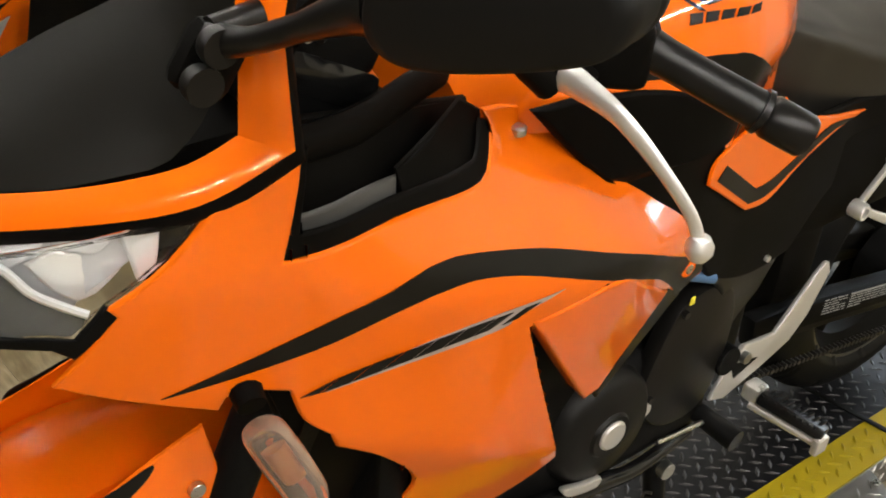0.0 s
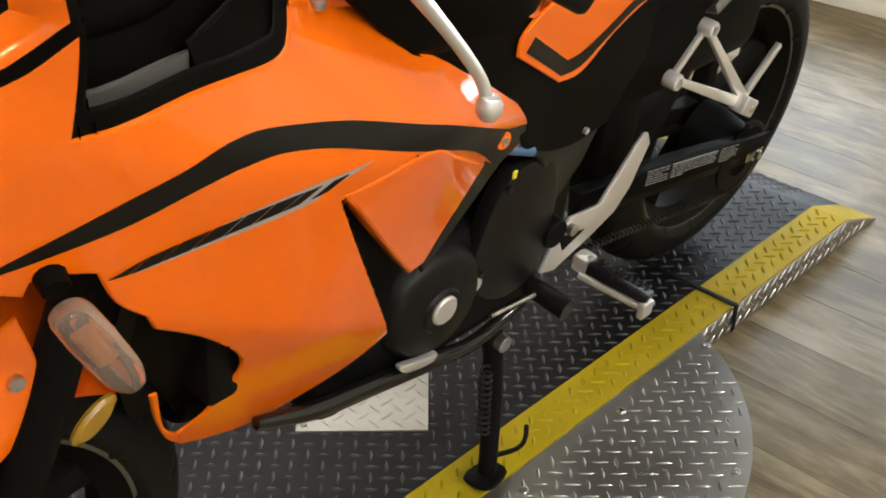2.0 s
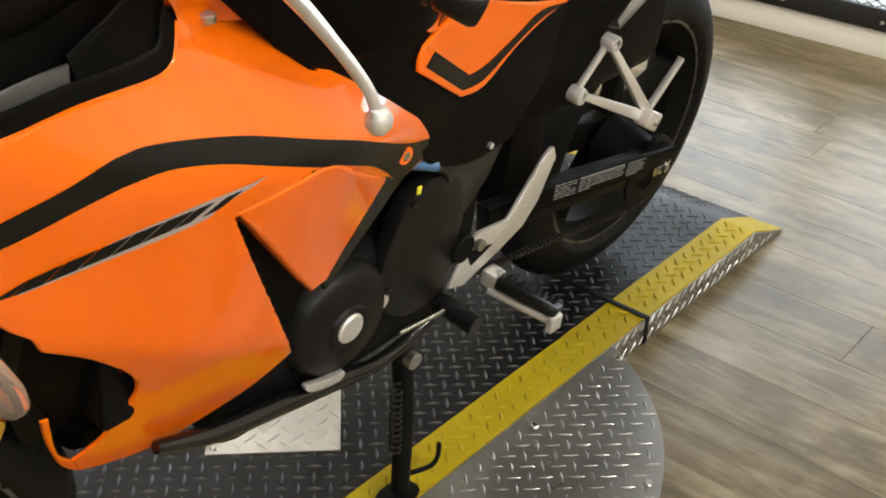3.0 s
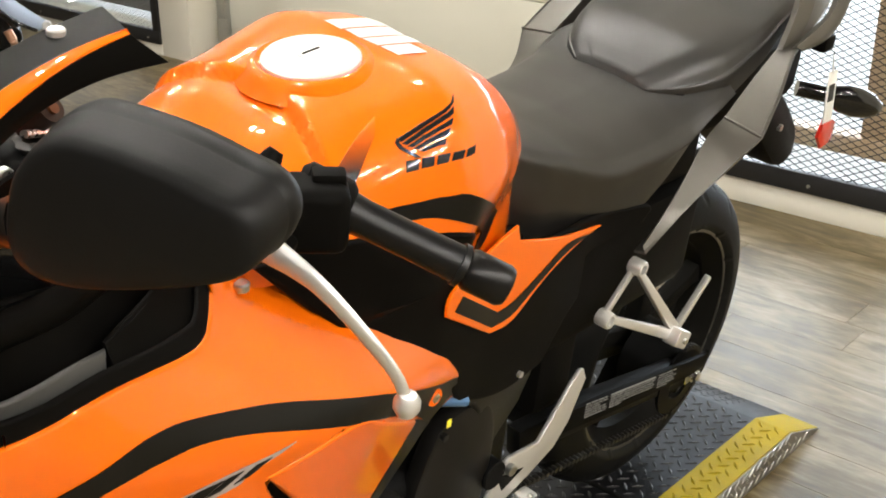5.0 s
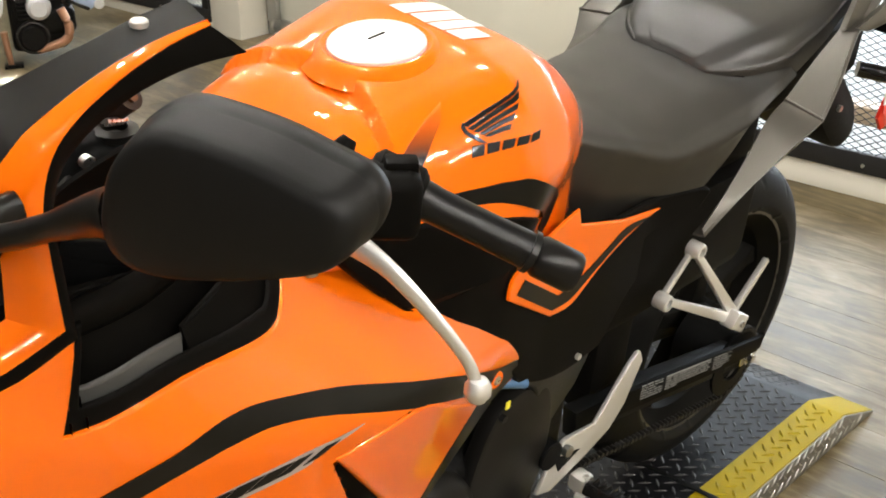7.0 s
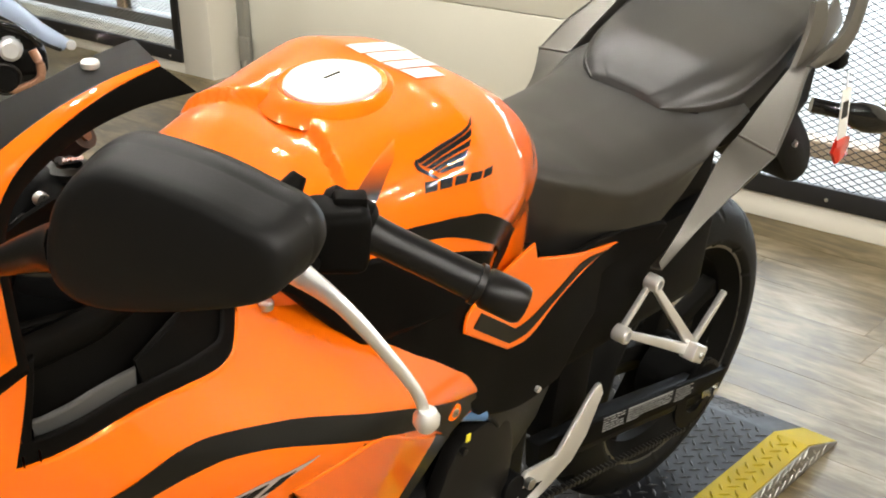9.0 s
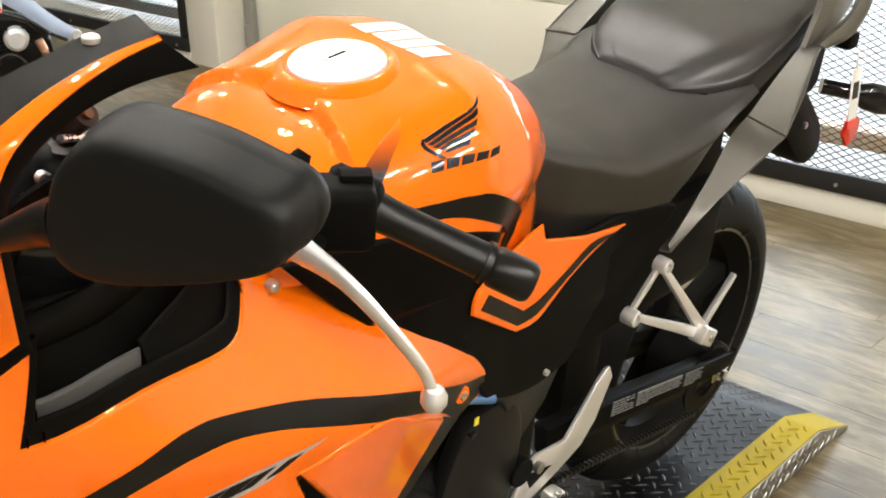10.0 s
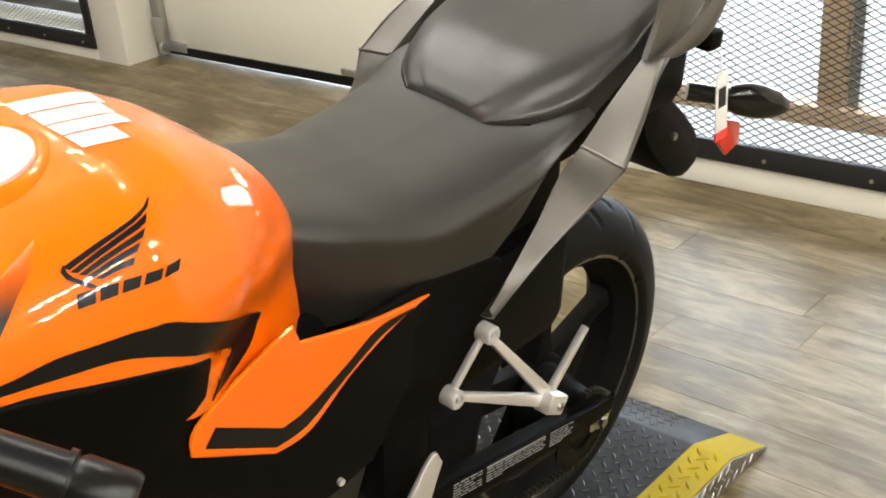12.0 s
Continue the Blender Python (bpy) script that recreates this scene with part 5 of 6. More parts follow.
# orange trim under the seat
trim_y = lambda x, z: cover_y(x, z) - 0.004
for s in (1, -1):
    t = part("side_trim", panel([(-0.622, 0.838, 1), (-0.612, 0.814, 1), (-0.50, 0.776), (-0.395, 0.752, 1), (-0.47, 0.745), (-0.54, 0.728), (-0.605, 0.700), (-0.656, 0.706, 1), (-0.765, 0.783, 1), (-0.757, 0.811), (-0.69, 0.828)], trim_y, 0.004, 0.002, 0.012, s, 4), ORANGE, bike, "orange painted trim below the seat")
    part("trim_stripe", panel([(-0.425, 0.752, 1), (-0.49, 0.749), (-0.558, 0.730), (-0.612, 0.712), (-0.656, 0.716, 1), (-0.750, 0.784, 1), (-0.735, 0.797, 1), (-0.645, 0.732, 1), (-0.608, 0.732), (-0.545, 0.748), (-0.49, 0.762)], trim_y, 0.001, 0.0032, 0.012, s, 4), DECAL_BLACK, t, "faded black stripe")

# --- tank ---
tank = part("fuel_tank", loft(np.linspace(-1.06, -0.530, 140), tank_section, 120), ORANGE, bike, "glossy orange fuel tank")
CAP = Matrix.Translation((-0.834, -0.002, 1.0385)) @ Matrix.Rotation(radians(-7), 4, "Y")
cap = part("filler_cap", lathe([(0, 0.0075), (0.040, 0.0075), (0.0475, 0.006), (0.0505, 0.003), (0.0505, -0.004)], (0, 0, 0), "z", 56), CAP_METAL, tank, "brushed metal filler cap")
cap.matrix_local = CAP
part("lock_flap", box(-0.015, -0.007, 0.0073, 0.015, 0.007, 0.0092, 0.0012), CAP_METAL, cap, "key lock flap")
part("key_slot", box(-0.011, -0.0016, 0.0090, 0.011, 0.0016, 0.0098), GLOSS_BLACK, cap, "dark key slot")
part("cap_ring", lathe([(0.0512, 0.0005), (0.0560, 0.0032), (0.0610, 0.0015), (0.0680, -0.0045), (0.0780, -0.0140), (0.0512, -0.0140)], (0, 0, 0), "z", 56, closed=True), ORANGE, cap, "painted ring round the cap")


def top_patch(x0, x1, y0, y1, lift, material, name, label):
    bm = bmesh.new()
    g = [[bm.verts.new((x, y, tank_top(x, y) + lift)) for y in np.linspace(y0, y1, 7)] for x in np.linspace(x0, x1, 7)]
    for i in range(6):
        for j in range(6):
            bm.faces.new((g[i][j], g[i + 1][j], g[i + 1][j + 1], g[i][j + 1]))
    return part(name, bm, material, tank, label)


def tank_top(x, y):
    q = min(0.999, abs(y) / tank_w(x))
    return tank_b(x) + (tank_t(x) - tank_b(x)) * (1 - q ** tank_p(x)) ** (1 / tank_p(x)) + 0.10 * max(0.0, y)


# printed label drawn white, with the glare that washes it out in the colour
for y0, y1, x0, x1 in ((-0.056, -0.030, -0.766, -0.722), (-0.027, -0.004, -0.766, -0.700), (-0.001, 0.022, -0.766, -0.698), (0.025, 0.050, -0.770, -0.690)):
    top_patch(x0, x1, y0, y1, 0.0012, DECAL_WHITE, "warning_label", "warning label strip, whitened for the glare on it")
for s in (1, -1):
    part("tank_stripe", panel([(-0.98, 0.947, 1), (-0.917, 0.946), (-0.875, 0.950), (-0.840, 0.950), (-0.806, 0.949), (-0.766, 0.939), (-0.648, 0.860, 1), (-0.668, 0.835), (-0.703, 0.829), (-0.737, 0.828, 1), (-0.708, 0.844), (-0.692, 0.853, 1), (-0.720, 0.874), (-0.769, 0.908), (-0.823, 0.931), (-0.875, 0.936), (-0.92, 0.939), (-0.98, 0.943, 1)], tank_y, 0.001, 0.0020, 0.009, s, 4), DECAL_BLACK, tank, "black curved stripe")
    part("tank_fade", panel([(-0.848, 1.018, 1), (-0.862, 1.005), (-0.881, 0.992), (-0.911, 0.969), (-0.925, 0.958, 1), (-0.944, 0.968, 1), (-0.929, 0.979), (-0.902, 0.994), (-0.881, 1.004)], tank_y, 0.0008, 0.0014, 0.008, s, 3), FADE, tank, "dark airbrushed flash")
    # the maker's badge as plain shapes: a fan of slanted bars over a row of blocks
    tips = [(-0.757, 1.0262), (-0.769, 1.0205), (-0.777, 1.0135), (-0.786, 1.0065), (-0.795, 0.9990), (-0.800, 0.9925)]
    roots = [(-0.8425, 1.0030), (-0.8400, 0.9995), (-0.8360, 0.9970), (-0.8315, 0.9948), (-0.8270, 0.9925), (-0.8220, 0.9905)]
    for k in range(5):
        (xa, za), (xb, zb) = tips[k], tips[k + 1]
        (ra, qa), (rb, qb) = roots[k], roots[k + 1]
        low = (xa + 0.62 * (xb - xa), za + 0.62 * (zb - za))
        mid = lambda r, q, x, z, f: (r + f * (x - r), q + f * (z - q) + 0.0006)
        shape = [(ra, qa), mid(ra, qa, xa, za, 0.35), mid(ra, qa, xa, za, 0.7), (xa, za), low, mid(rb, qb + 0.0008, *low, 0.7), mid(rb, qb + 0.0008, *low, 0.35), (rb, qb + 0.0012)]
        part("badge_bar", panel(shape, tank_y, 0.0008, 0.0020, 0.009, s, 1), DECAL_BLACK, tank, "black badge bar")
    part("badge_bar", panel([(-0.8415, 1.0042), (-0.8460, 1.0005), (-0.8450, 0.9960), (-0.8330, 0.9880), (-0.8270, 0.9870), (-0.8300, 0.9900), (-0.8405, 0.9970), (-0.8420, 1.0000)], tank_y, 0.0008, 0.0020, 0.009, s, 1), DECAL_BLACK, tank, "black badge bar")
    for k in range(5):
        f0, f1 = (k + 0.08) / 5, (k + 0.86) / 5
        foot = lambda f: (-0.8485 + f * 0.0835, 0.9775 + f * 0.0045)
        head = lambda f: (-0.8450 + f * 0.0860, 0.9862 + f * 0.0018)
        part("badge_block", panel([foot(f0), foot(f1), head(f1), head(f0)], tank_y, 0.0008, 0.0020, 0.009, s, 1), DECAL_BLACK, tank, "black lettering bar")

# --- fairing ---
MAIN = [(-1.345, 0.974, 1), (-1.317, 0.984), (-1.285, 0.992, 1), (-1.295, 0.954), (-1.305, 0.917, 1), (-1.250, 0.915), (-1.200, 0.911), (-1.150, 0.906), (-1.105, 0.901), (-1.086, 0.903, 1), (-1.070, 0.911), (-1.056, 0.921, 1), (-1.066, 0.938, 1), (-1.025, 0.928), (-0.984, 0.908), (-0.915, 0.859), (-0.834, 0.797), (-0.791, 0.762), (-0.752, 0.726), (-0.722, 0.692), (-0.708, 0.672), (-0.705, 0.652), (-0.712, 0.641, 1), (-0.775, 0.636, 1),
        (-0.800, 0.664, 1), (-0.954, 0.770), (-1.009, 0.768), (-1.062, 0.763, 1), (-1.012, 0.659), (-0.910, 0.464, 1), (-0.959, 0.428), (-1.014, 0.402), (-1.066, 0.378), (-1.116, 0.382), (-1.155, 0.395, 1), (-1.168, 0.432, 1), (-1.145, 0.460), (-1.131, 0.523), (-1.130, 0.560), (-1.148, 0.597), (-1.192, 0.648), (-1.237, 0.684, 1), (-1.246, 0.706, 1), (-1.272, 0.735), (-1.287, 0.776, 1), (-1.315, 0.786), (-1.337, 0.786, 1), (-1.342, 0.772, 1), (-1.417, 0.806), (-1.452, 0.822, 1), (-1.412, 0.888, 1), (-1.418, 0.896, 1), (-1.379, 0.931)]
scoop_y = lambda x, z: min(-0.217 + 0.1314 * (x + 1.066) - 0.201 * (z - 0.769), fair(x, z) - 0.002)
for s in (1, -1):
    fairing = part("side_fairing", panel(MAIN, fair, 0.004, 0, 0.012, s, 4), ORANGE, bike, "glossy orange side fairing", 50)
    part("fairing_stripe", panel([(-1.385, 0.800, 1), (-1.333, 0.822), (-1.265, 0.847), (-1.206, 0.863), (-1.166, 0.866), (-1.127, 0.861), (-1.057, 0.842), (-0.980, 0.811), (-0.900, 0.775), (-0.800, 0.717), (-0.755, 0.692), (-0.716, 0.676, 1), (-0.706, 0.650, 1), (-0.771, 0.640, 1), (-0.795, 0.668), (-0.86, 0.722), (-0.930, 0.764), (-0.967, 0.780), (-1.065, 0.823), (-1.122, 0.840), (-1.160, 0.843), (-1.195, 0.840), (-1.259, 0.822), (-1.315, 0.812)], fair, 0.001, 0.0014, 0.011, s, 4), DECAL_BLACK, fairing, "matt black sweeping stripe")
    band = part("model_lettering", panel([(-1.258, 0.765, 1), (-1.199, 0.774), (-1.185, 0.786), (-1.125, 0.795), (-1.089, 0.799), (-1.035, 0.800, 1), (-1.064, 0.793), (-1.085, 0.785), (-1.095, 0.778), (-1.137, 0.772), (-1.199, 0.768)], fair, 0.0006, 0.0014, 0.010, s, 3), DECAL_SILVER, fairing, "silver and black slanted lettering band")
    # slanted bars stand in for the letters: broad dark ones in front, thin ones behind
    for k in range(7):
        f0, f1 = k / 7, (k + (0.90 if k < 5 else 0.55)) / 7
        base = lambda f: (-1.262 + 0.190 * f, 0.7665 + 0.020 * f - 0.006 * f * (1 - f))
        crown = lambda f: (-1.246 + 0.196 * f, 0.7785 + 0.019 * f + 0.010 * f * (1 - f))
        part("lettering_bar", panel([base(f0), base(f1), crown(f1), crown(f0)], fair, 0.0006, 0.0022, 0.010, s, 1), DECAL_BLACK, band, "black slanted bar")
    part("lettering_bar", panel([(-1.280, 0.7675), (-1.264, 0.7668), (-1.248, 0.7785)], fair, 0.0006, 0.0022, 0.010, s, 1), DECAL_BLACK, band, "black slanted bar")
    part("scoop_panel", panel([(-1.063, 0.770, 1), (-1.009, 0.774), (-0.948, 0.776), (-0.905, 0.745), (-0.806, 0.672, 1), (-0.844, 0.618), (-0.884, 0.566, 1), (-0.912, 0.568, 1), (-0.985, 0.664)], scoop_y, 0.020, 0, 0.012, s, 3, 0.005), ORANGE, fairing, "raised orange air scoop panel", 50)
    part("scoop_edge", panel([(-0.808, 0.676, 1), (-0.762, 0.640, 1), (-0.800, 0.605), (-0.845, 0.572), (-0.880, 0.548, 1), (-0.886, 0.562, 1), (-0.846, 0.614)], lambda x, z: scoop_y(x, z) + 0.001, 0.006, 0, 0.014, s, 3), DECAL_BLACK, fairing, "black scoop edge")
    part("screw", knob((-0.775, fair(-0.775, 0.686) * s - 0.001 * s, 0.686), 0.011, 0.003, "y", 16), ORANGE, fairing, "painted screw cover")
    part("screw", knob((-0.775, fair(-0.775, 0.686) * s - 0.004 * s, 0.686), 0.006, 0.002, "y", 6), STEEL, fairing, "zinc screw")
    part("screw", knob((-1.023, -0.130 * s, 0.908), 0.008, 0.004, "z", 12), STEEL, fairing, "zinc screw")
    part("duct_lip", panel([(-1.155, 0.396, 1), (-1.180, 0.430), (-1.206, 0.500), (-1.221, 0.557, 1), (-1.213, 0.557, 1), (-1.190, 0.468), (-1.1675, 0.4325, 1)], fair, 0.004, 0, 0.012, s, 3), ORANGE, fairing, "orange front lip of the duct")
    part("duct_mouth", panel([(-1.25, 0.70), (-1.192, 0.668), (-1.12, 0.60), (-1.10, 0.52), (-1.13, 0.44), (-1.166, 0.41), (-1.20, 0.45), (-1.235, 0.57)], lambda x, z: fair(x, z) + 0.030 + 0.25 * max(0, min(0.12, x + 1.25)), 0.002, 0, 0.014, s, 3), ENGINE, fairing, "dark lower air duct")
inner = lambda x, z: fair(x, z) + 0.035
for s in (1, -1):
    part("inner_cowl", panel([(-1.33, 0.98), (-1.28, 1.0), (-1.05, 0.93), (-0.95, 0.86), (-0.80, 0.73), (-0.73, 0.66), (-0.84, 0.56), (-0.90, 0.46), (-1.15, 0.43), (-1.24, 0.62), (-1.30, 0.78), (-1.36, 0.85)], inner, 0.004, 0, 0.03, s, 1), BLACK_PLASTIC, bike, "black inner cowl")

# cockpit opening trim
for s in (1, -1):
    part("opening_trim", panel([(-1.289, 0.994, 1), (-1.299, 0.954), (-1.309, 0.914, 1), (-1.250, 0.912), (-1.200, 0.908), (-1.150, 0.903), (-1.104, 0.898), (-1.083, 0.901, 1), (-1.066, 0.911), (-1.053, 0.923, 1), (-1.068, 0.930, 1), (-1.083, 0.918), (-1.096, 0.913, 1), (-1.150, 0.919), (-1.200, 0.925), (-1.250, 0.930), (-1.290, 0.934, 1), (-1.285, 0.960), (-1.277, 0.994, 1)], lambda x, z: fair(x, z) + 0.003, 0.004, 0, 0.012, s, 3), BLACK_PLASTIC, bike, "black opening trim")
    part("inner_ledge", panel([(-1.291, 0.941, 1), (-1.229, 0.936), (-1.183, 0.931, 1), (-1.188, 0.912, 1), (-1.245, 0.916), (-1.296, 0.920, 1)], lambda x, z: fair(x, z) + 0.014, 0.003, 0, 0.014, s, 3), LEDGE, bike, "grey satin ledge inside the opening")
    part("inner_flank", panel([(-1.185, 0.938), (-1.13, 0.945), (-1.085, 0.950), (-1.056, 0.930), (-1.07, 0.908), (-1.10, 0.900), (-1.18, 0.905)], lambda x, z: fair(x, z) + 0.012, 0.003, 0, 0.014, s, 1), BLACK_PLASTIC, bike, "black inner flank")
    part("cockpit_beam", tube([(-1.292, -0.175 * s, 0.985), (-1.21, -0.150 * s, 0.972), (-1.13, -0.115 * s, 0.968), (-1.09, -0.10 * s, 0.965)], [0.014, 0.016, 0.015, 0.012], 12, 4, 0.7), BLACK_PLASTIC, bike, "black stay across the cockpit opening")

# --- nose, lamp, screen ---
IN = [(-1.535, 0.0, 0.945), (-1.50, -0.060, 0.958), (-1.43, -0.125, 0.972), (-1.365, -0.168, 0.990), (-1.324, -0.181, 1.010, 1), (-1.322, -0.180, 1.056), (-1.322, -0.180, 1.105), (-1.306, -0.182, 1.129), (-1.287, -0.183, 1.143), (-1.248, -0.186, 1.164), (-1.208, -0.188, 1.178), (-1.171, -0.189, 1.185)]
OUT = [(-1.545, 0.0, 0.922), (-1.505, -0.075, 0.938), (-1.43, -0.145, 0.955), (-1.36, -0.190, 0.972), (-1.299, -0.211, 1.006, 1), (-1.300, -0.203, 1.060), (-1.300, -0.200, 1.092), (-1.291, -0.199, 1.122), (-1.272, -0.198, 1.143), (-1.238, -0.196, 1.162), (-1.200, -0.193, 1.175), (-1.168, -0.191, 1.182)]
OUT2 = [(-1.540, 0.0, 0.910), (-1.500, -0.075, 0.926), (-1.425, -0.145, 0.943), (-1.353, -0.190, 0.960), (-1.289, -0.208, 0.994, 1), (-1.290, -0.198, 1.046), (-1.290, -0.193, 1.080), (-1.281, -0.191, 1.108), (-1.260, -0.190, 1.128), (-1.225, -0.190, 1.146), (-1.185, -0.192, 1.156), (-1.140, -0.194, 1.158)]
for s in (1, -1):
    part("upper_cowl", ribbon(IN, OUT, 0.004, 4, 6, 0.004, s), ORANGE, bike, "orange upper cowl band")
    part("cowl_trim", ribbon(OUT, OUT2, 0.004, 2, 6, 0.002, s), BLACK_PLASTIC, bike, "black cowl trim")

scr_c = lin([(-1.54, 0.95), (-1.45, 1.020), (-1.32, 1.130), (-1.25, 1.180), (-1.16, 1.215)])
scr_e = lin([(-1.54, 0.945), (-1.50, 0.958), (-1.43, 0.972), (-1.365, 0.992), (-1.33, 1.040), (-1.322, 1.100), (-1.306, 1.129), (-1.287, 1.143), (-1.248, 1.164), (-1.208, 1.178), (-1.165, 1.185)])
scr_h = lin([(-1.54, 0.004), (-1.50, 0.060), (-1.43, 0.125), (-1.365, 0.166), (-1.32, 0.179), (-1.25, 0.184), (-1.165, 0.188)])


scr_b = lin([(-1.54, 0.05), (-1.43, 0.36), (-1.36, 0.50), (-1.326, 0.60), (-1.278, 0.78), (-1.24, 0.85), (-1.165, 0.86)])


def screen_sheet(side, thick=0.003):
    """side 0: the clear middle; -1 or 1: the dark border on that side."""
    bm = bmesh.new()
    g = []
    for x in np.linspace(-1.53, -1.168, 60):
        row = []
        e = scr_b(x)
        for v in (np.linspace(-e, e, 15) if side == 0 else np.linspace(e, 1, 15) * side):
            row.append(bm.verts.new((x, v * scr_h(x), scr_e(x) + (scr_c(x) - scr_e(x)) * (1 - abs(v) ** 2.2))))
        g.append(row)
    for r0, r1 in zip(g, g[1:]):
        for j in range(14):
            bm.faces.new((r0[j], r0[j + 1], r1[j + 1], r1[j]))
    bmesh.ops.solidify(bm, geom=bm.faces[:], thickness=thick)
    return bm


screen = part("windscreen", screen_sheet(0), SCREEN, bike, "clear plastic windscreen")
for a in (-1, 1):
    part("screen_border", screen_sheet(a), BORDER, screen, "satin black windscreen border")
for s in (1, -1):
    for x, v in ((-1.304, 0.82), (-1.206, 0.90)):
        part("screw", knob((x, -v * scr_h(x) * s, scr_e(x) + (scr_c(x) - scr_e(x)) * (1 - v ** 2.2) + 0.0015), 0.0062, 0.0025, "z", 16), ALU, screen, "silver screw")

lamp_out = [(-1.348, 0.968, 1), (-1.42, 0.950), (-1.50, 0.925), (-1.54, 0.90, 1), (-1.525, 0.86), (-1.475, 0.868), (-1.432, 0.862, 1), (-1.428, 0.880), (-1.416, 0.897), (-1.379, 0.931)]
lamp_y = lambda x, z: fair(x, z) + 0.004
for s in (1, -1):
    hl = part("headlamp", panel(lamp_out, lamp_y, 0.003, 0, 0.014, s, 3), LENS, bike, "clear headlamp with chrome reflectors")
    hl.visible_shadow = False
    part("reflector", panel(lamp_out, lambda x, z: fair(x, z) + 0.030, 0.002, 0, 0.012, s, 3), LAMP_GREY, hl, "grey chrome reflector bowl")
    part("reflector_column", panel([(-1.400, 0.948, 1), (-1.373, 0.952, 1), (-1.375, 0.938), (-1.379, 0.915), (-1.390, 0.903, 1), (-1.395, 0.930)], lambda x, z: fair(x, z) + 0.022, 0.006, 0, 0.012, s, 2), LAMP_SILVER, hl, "bright reflector column")
    part("reflector_shield", panel([(-1.428, 0.944, 1), (-1.403, 0.947, 1), (-1.405, 0.937), (-1.413, 0.928, 1), (-1.436, 0.933), (-1.434, 0.940)], lambda x, z: fair(x, z) + 0.022, 0.006, 0, 0.010, s, 2), LAMP_SILVER, hl, "bright shield-shaped reflector facet")
    part("reflector_facet", panel([(-1.452, 0.918, 1), (-1.436, 0.930, 1), (-1.416, 0.926), (-1.405, 0.934, 1), (-1.396, 0.908, 1), (-1.413, 0.890), (-1.426, 0.886, 1), (-1.440, 0.898)], lambda x, z: fair(x, z) + 0.026 + 0.2 * max(0, x + 1.44), 0.003, 0, 0.012, s, 2), CAP_METAL, hl, "silver reflector facet")
    part("reflector_facet", panel([(-1.53, 0.900), (-1.50, 0.918), (-1.445, 0.938), (-1.446, 0.930), (-1.462, 0.915), (-1.49, 0.895)], lambda x, z: fair(x, z) + 0.022, 0.003, 0, 0.012, s, 2), LAMP_SILVER, hl, "silver reflector facet")
    part("lower_lamp", panel([(-1.53, 0.895), (-1.471, 0.922), (-1.457, 0.905), (-1.442, 0.894), (-1.427, 0.886), (-1.436, 0.868), (-1.449, 0.869), (-1.50, 0.866)], lambda x, z: fair(x, z) + 0.010, 0.002, 0, 0.012, s, 2), SMOKE, hl, "smoked lower lamp")
    part("lamp_bezel", tube([(x, (fair(x, z) + 0.006) * s, z) for x, z in ((-1.50, 0.935), (-1.471, 0.926), (-1.457, 0.908), (-1.442, 0.898), (-1.427, 0.890))], 0.0035, 8), LAMP_SILVER, hl, "bright bezel edge")
    part("lamp_corner", panel([(-1.418, 0.899, 1), (-1.400, 0.886, 1), (-1.417, 0.873), (-1.437, 0.848, 1), (-1.450, 0.857), (-1.53, 0.856), (-1.53, 0.864), (-1.449, 0.8695), (-1.436, 0.868, 1)], lambda x, z: fair(x, z) + 0.002, 0.004, 0, 0.012, s, 1), ENGINE, hl, "black lamp corner")
part("nose_core", join(box(-1.50, -0.09, 0.86, -1.20, 0.09, 0.96, 0.03), box(-1.30, -0.12, 0.80, -1.05, 0.12, 0.90, 0.03)), BLACK_PLASTIC, bike, "black cockpit core")
part("dash", moved(box(-0.05, -0.10, -0.02, 0.05, 0.10, 0.02, 0.015), Matrix.Translation((-1.20, -0.01, 0.985)) @ Matrix.Rotation(radians(28), 4, "Y")), GLOSS_BLACK, bike, "dark instrument panel")
housing = part("instrument_housing", moved(box(-0.055, -0.085, -0.075, 0.045, 0.035, 0.050, 0.020, 3), Matrix.Translation((-1.188, -0.02, 1.012)) @ Matrix.Rotation(radians(28), 4, "Y")), ENGINE, bike, "dark instrument housing")
part("steering_nut", lathe([(0.010, 0.0), (0.017, 0.0), (0.018, 0.006), (0.010, 0.008)], (-1.182, -0.088, 1.066), "z", 20, closed=True), CHAIN_STEEL, housing, "dark metal ring")
part("cable_plug", tube([(-1.172, -0.096, 1.098), (-1.180, -0.070, 1.076)], [0.0105, 0.0105], 16, 1), COPPER_DARK, housing, "dark brown round plug")
part("plug_face", tube([(-1.1712, -0.0985, 1.0995), (-1.172, -0.0965, 1.098)], [0.0045, 0.0045], 14, 1), PLUG, housing, "brown plug centre")
part("gauge_rod", tube([(-1.200, -0.105, 1.088), (-1.168, -0.080, 1.072)], 0.0032, 8, 1), STEEL, housing, "bright steel rod")
for x, y, z in ((-1.219, -0.110, 1.064), (-1.232, -0.118, 1.036)):
    part("screw", knob((x, y, z), 0.0055, 0.004, "y", 10), STEEL, housing, "zinc screw")
for s, e, h in ((1, -1.17, 1.08), (-1, -1.25, 0.985)):
    part("cockpit_lining", ribbon([(-1.30, -0.175, 1.03), (-1.28, -0.172, h), (e, -0.165, h + 0.03)], [(-1.25, -0.05, 0.95), (-1.20, -0.05, 0.97), (-1.14, -0.05, 0.98)], 0.003, 4, 6, 0, s), BLACK_PLASTIC, bike, "black cockpit lining")
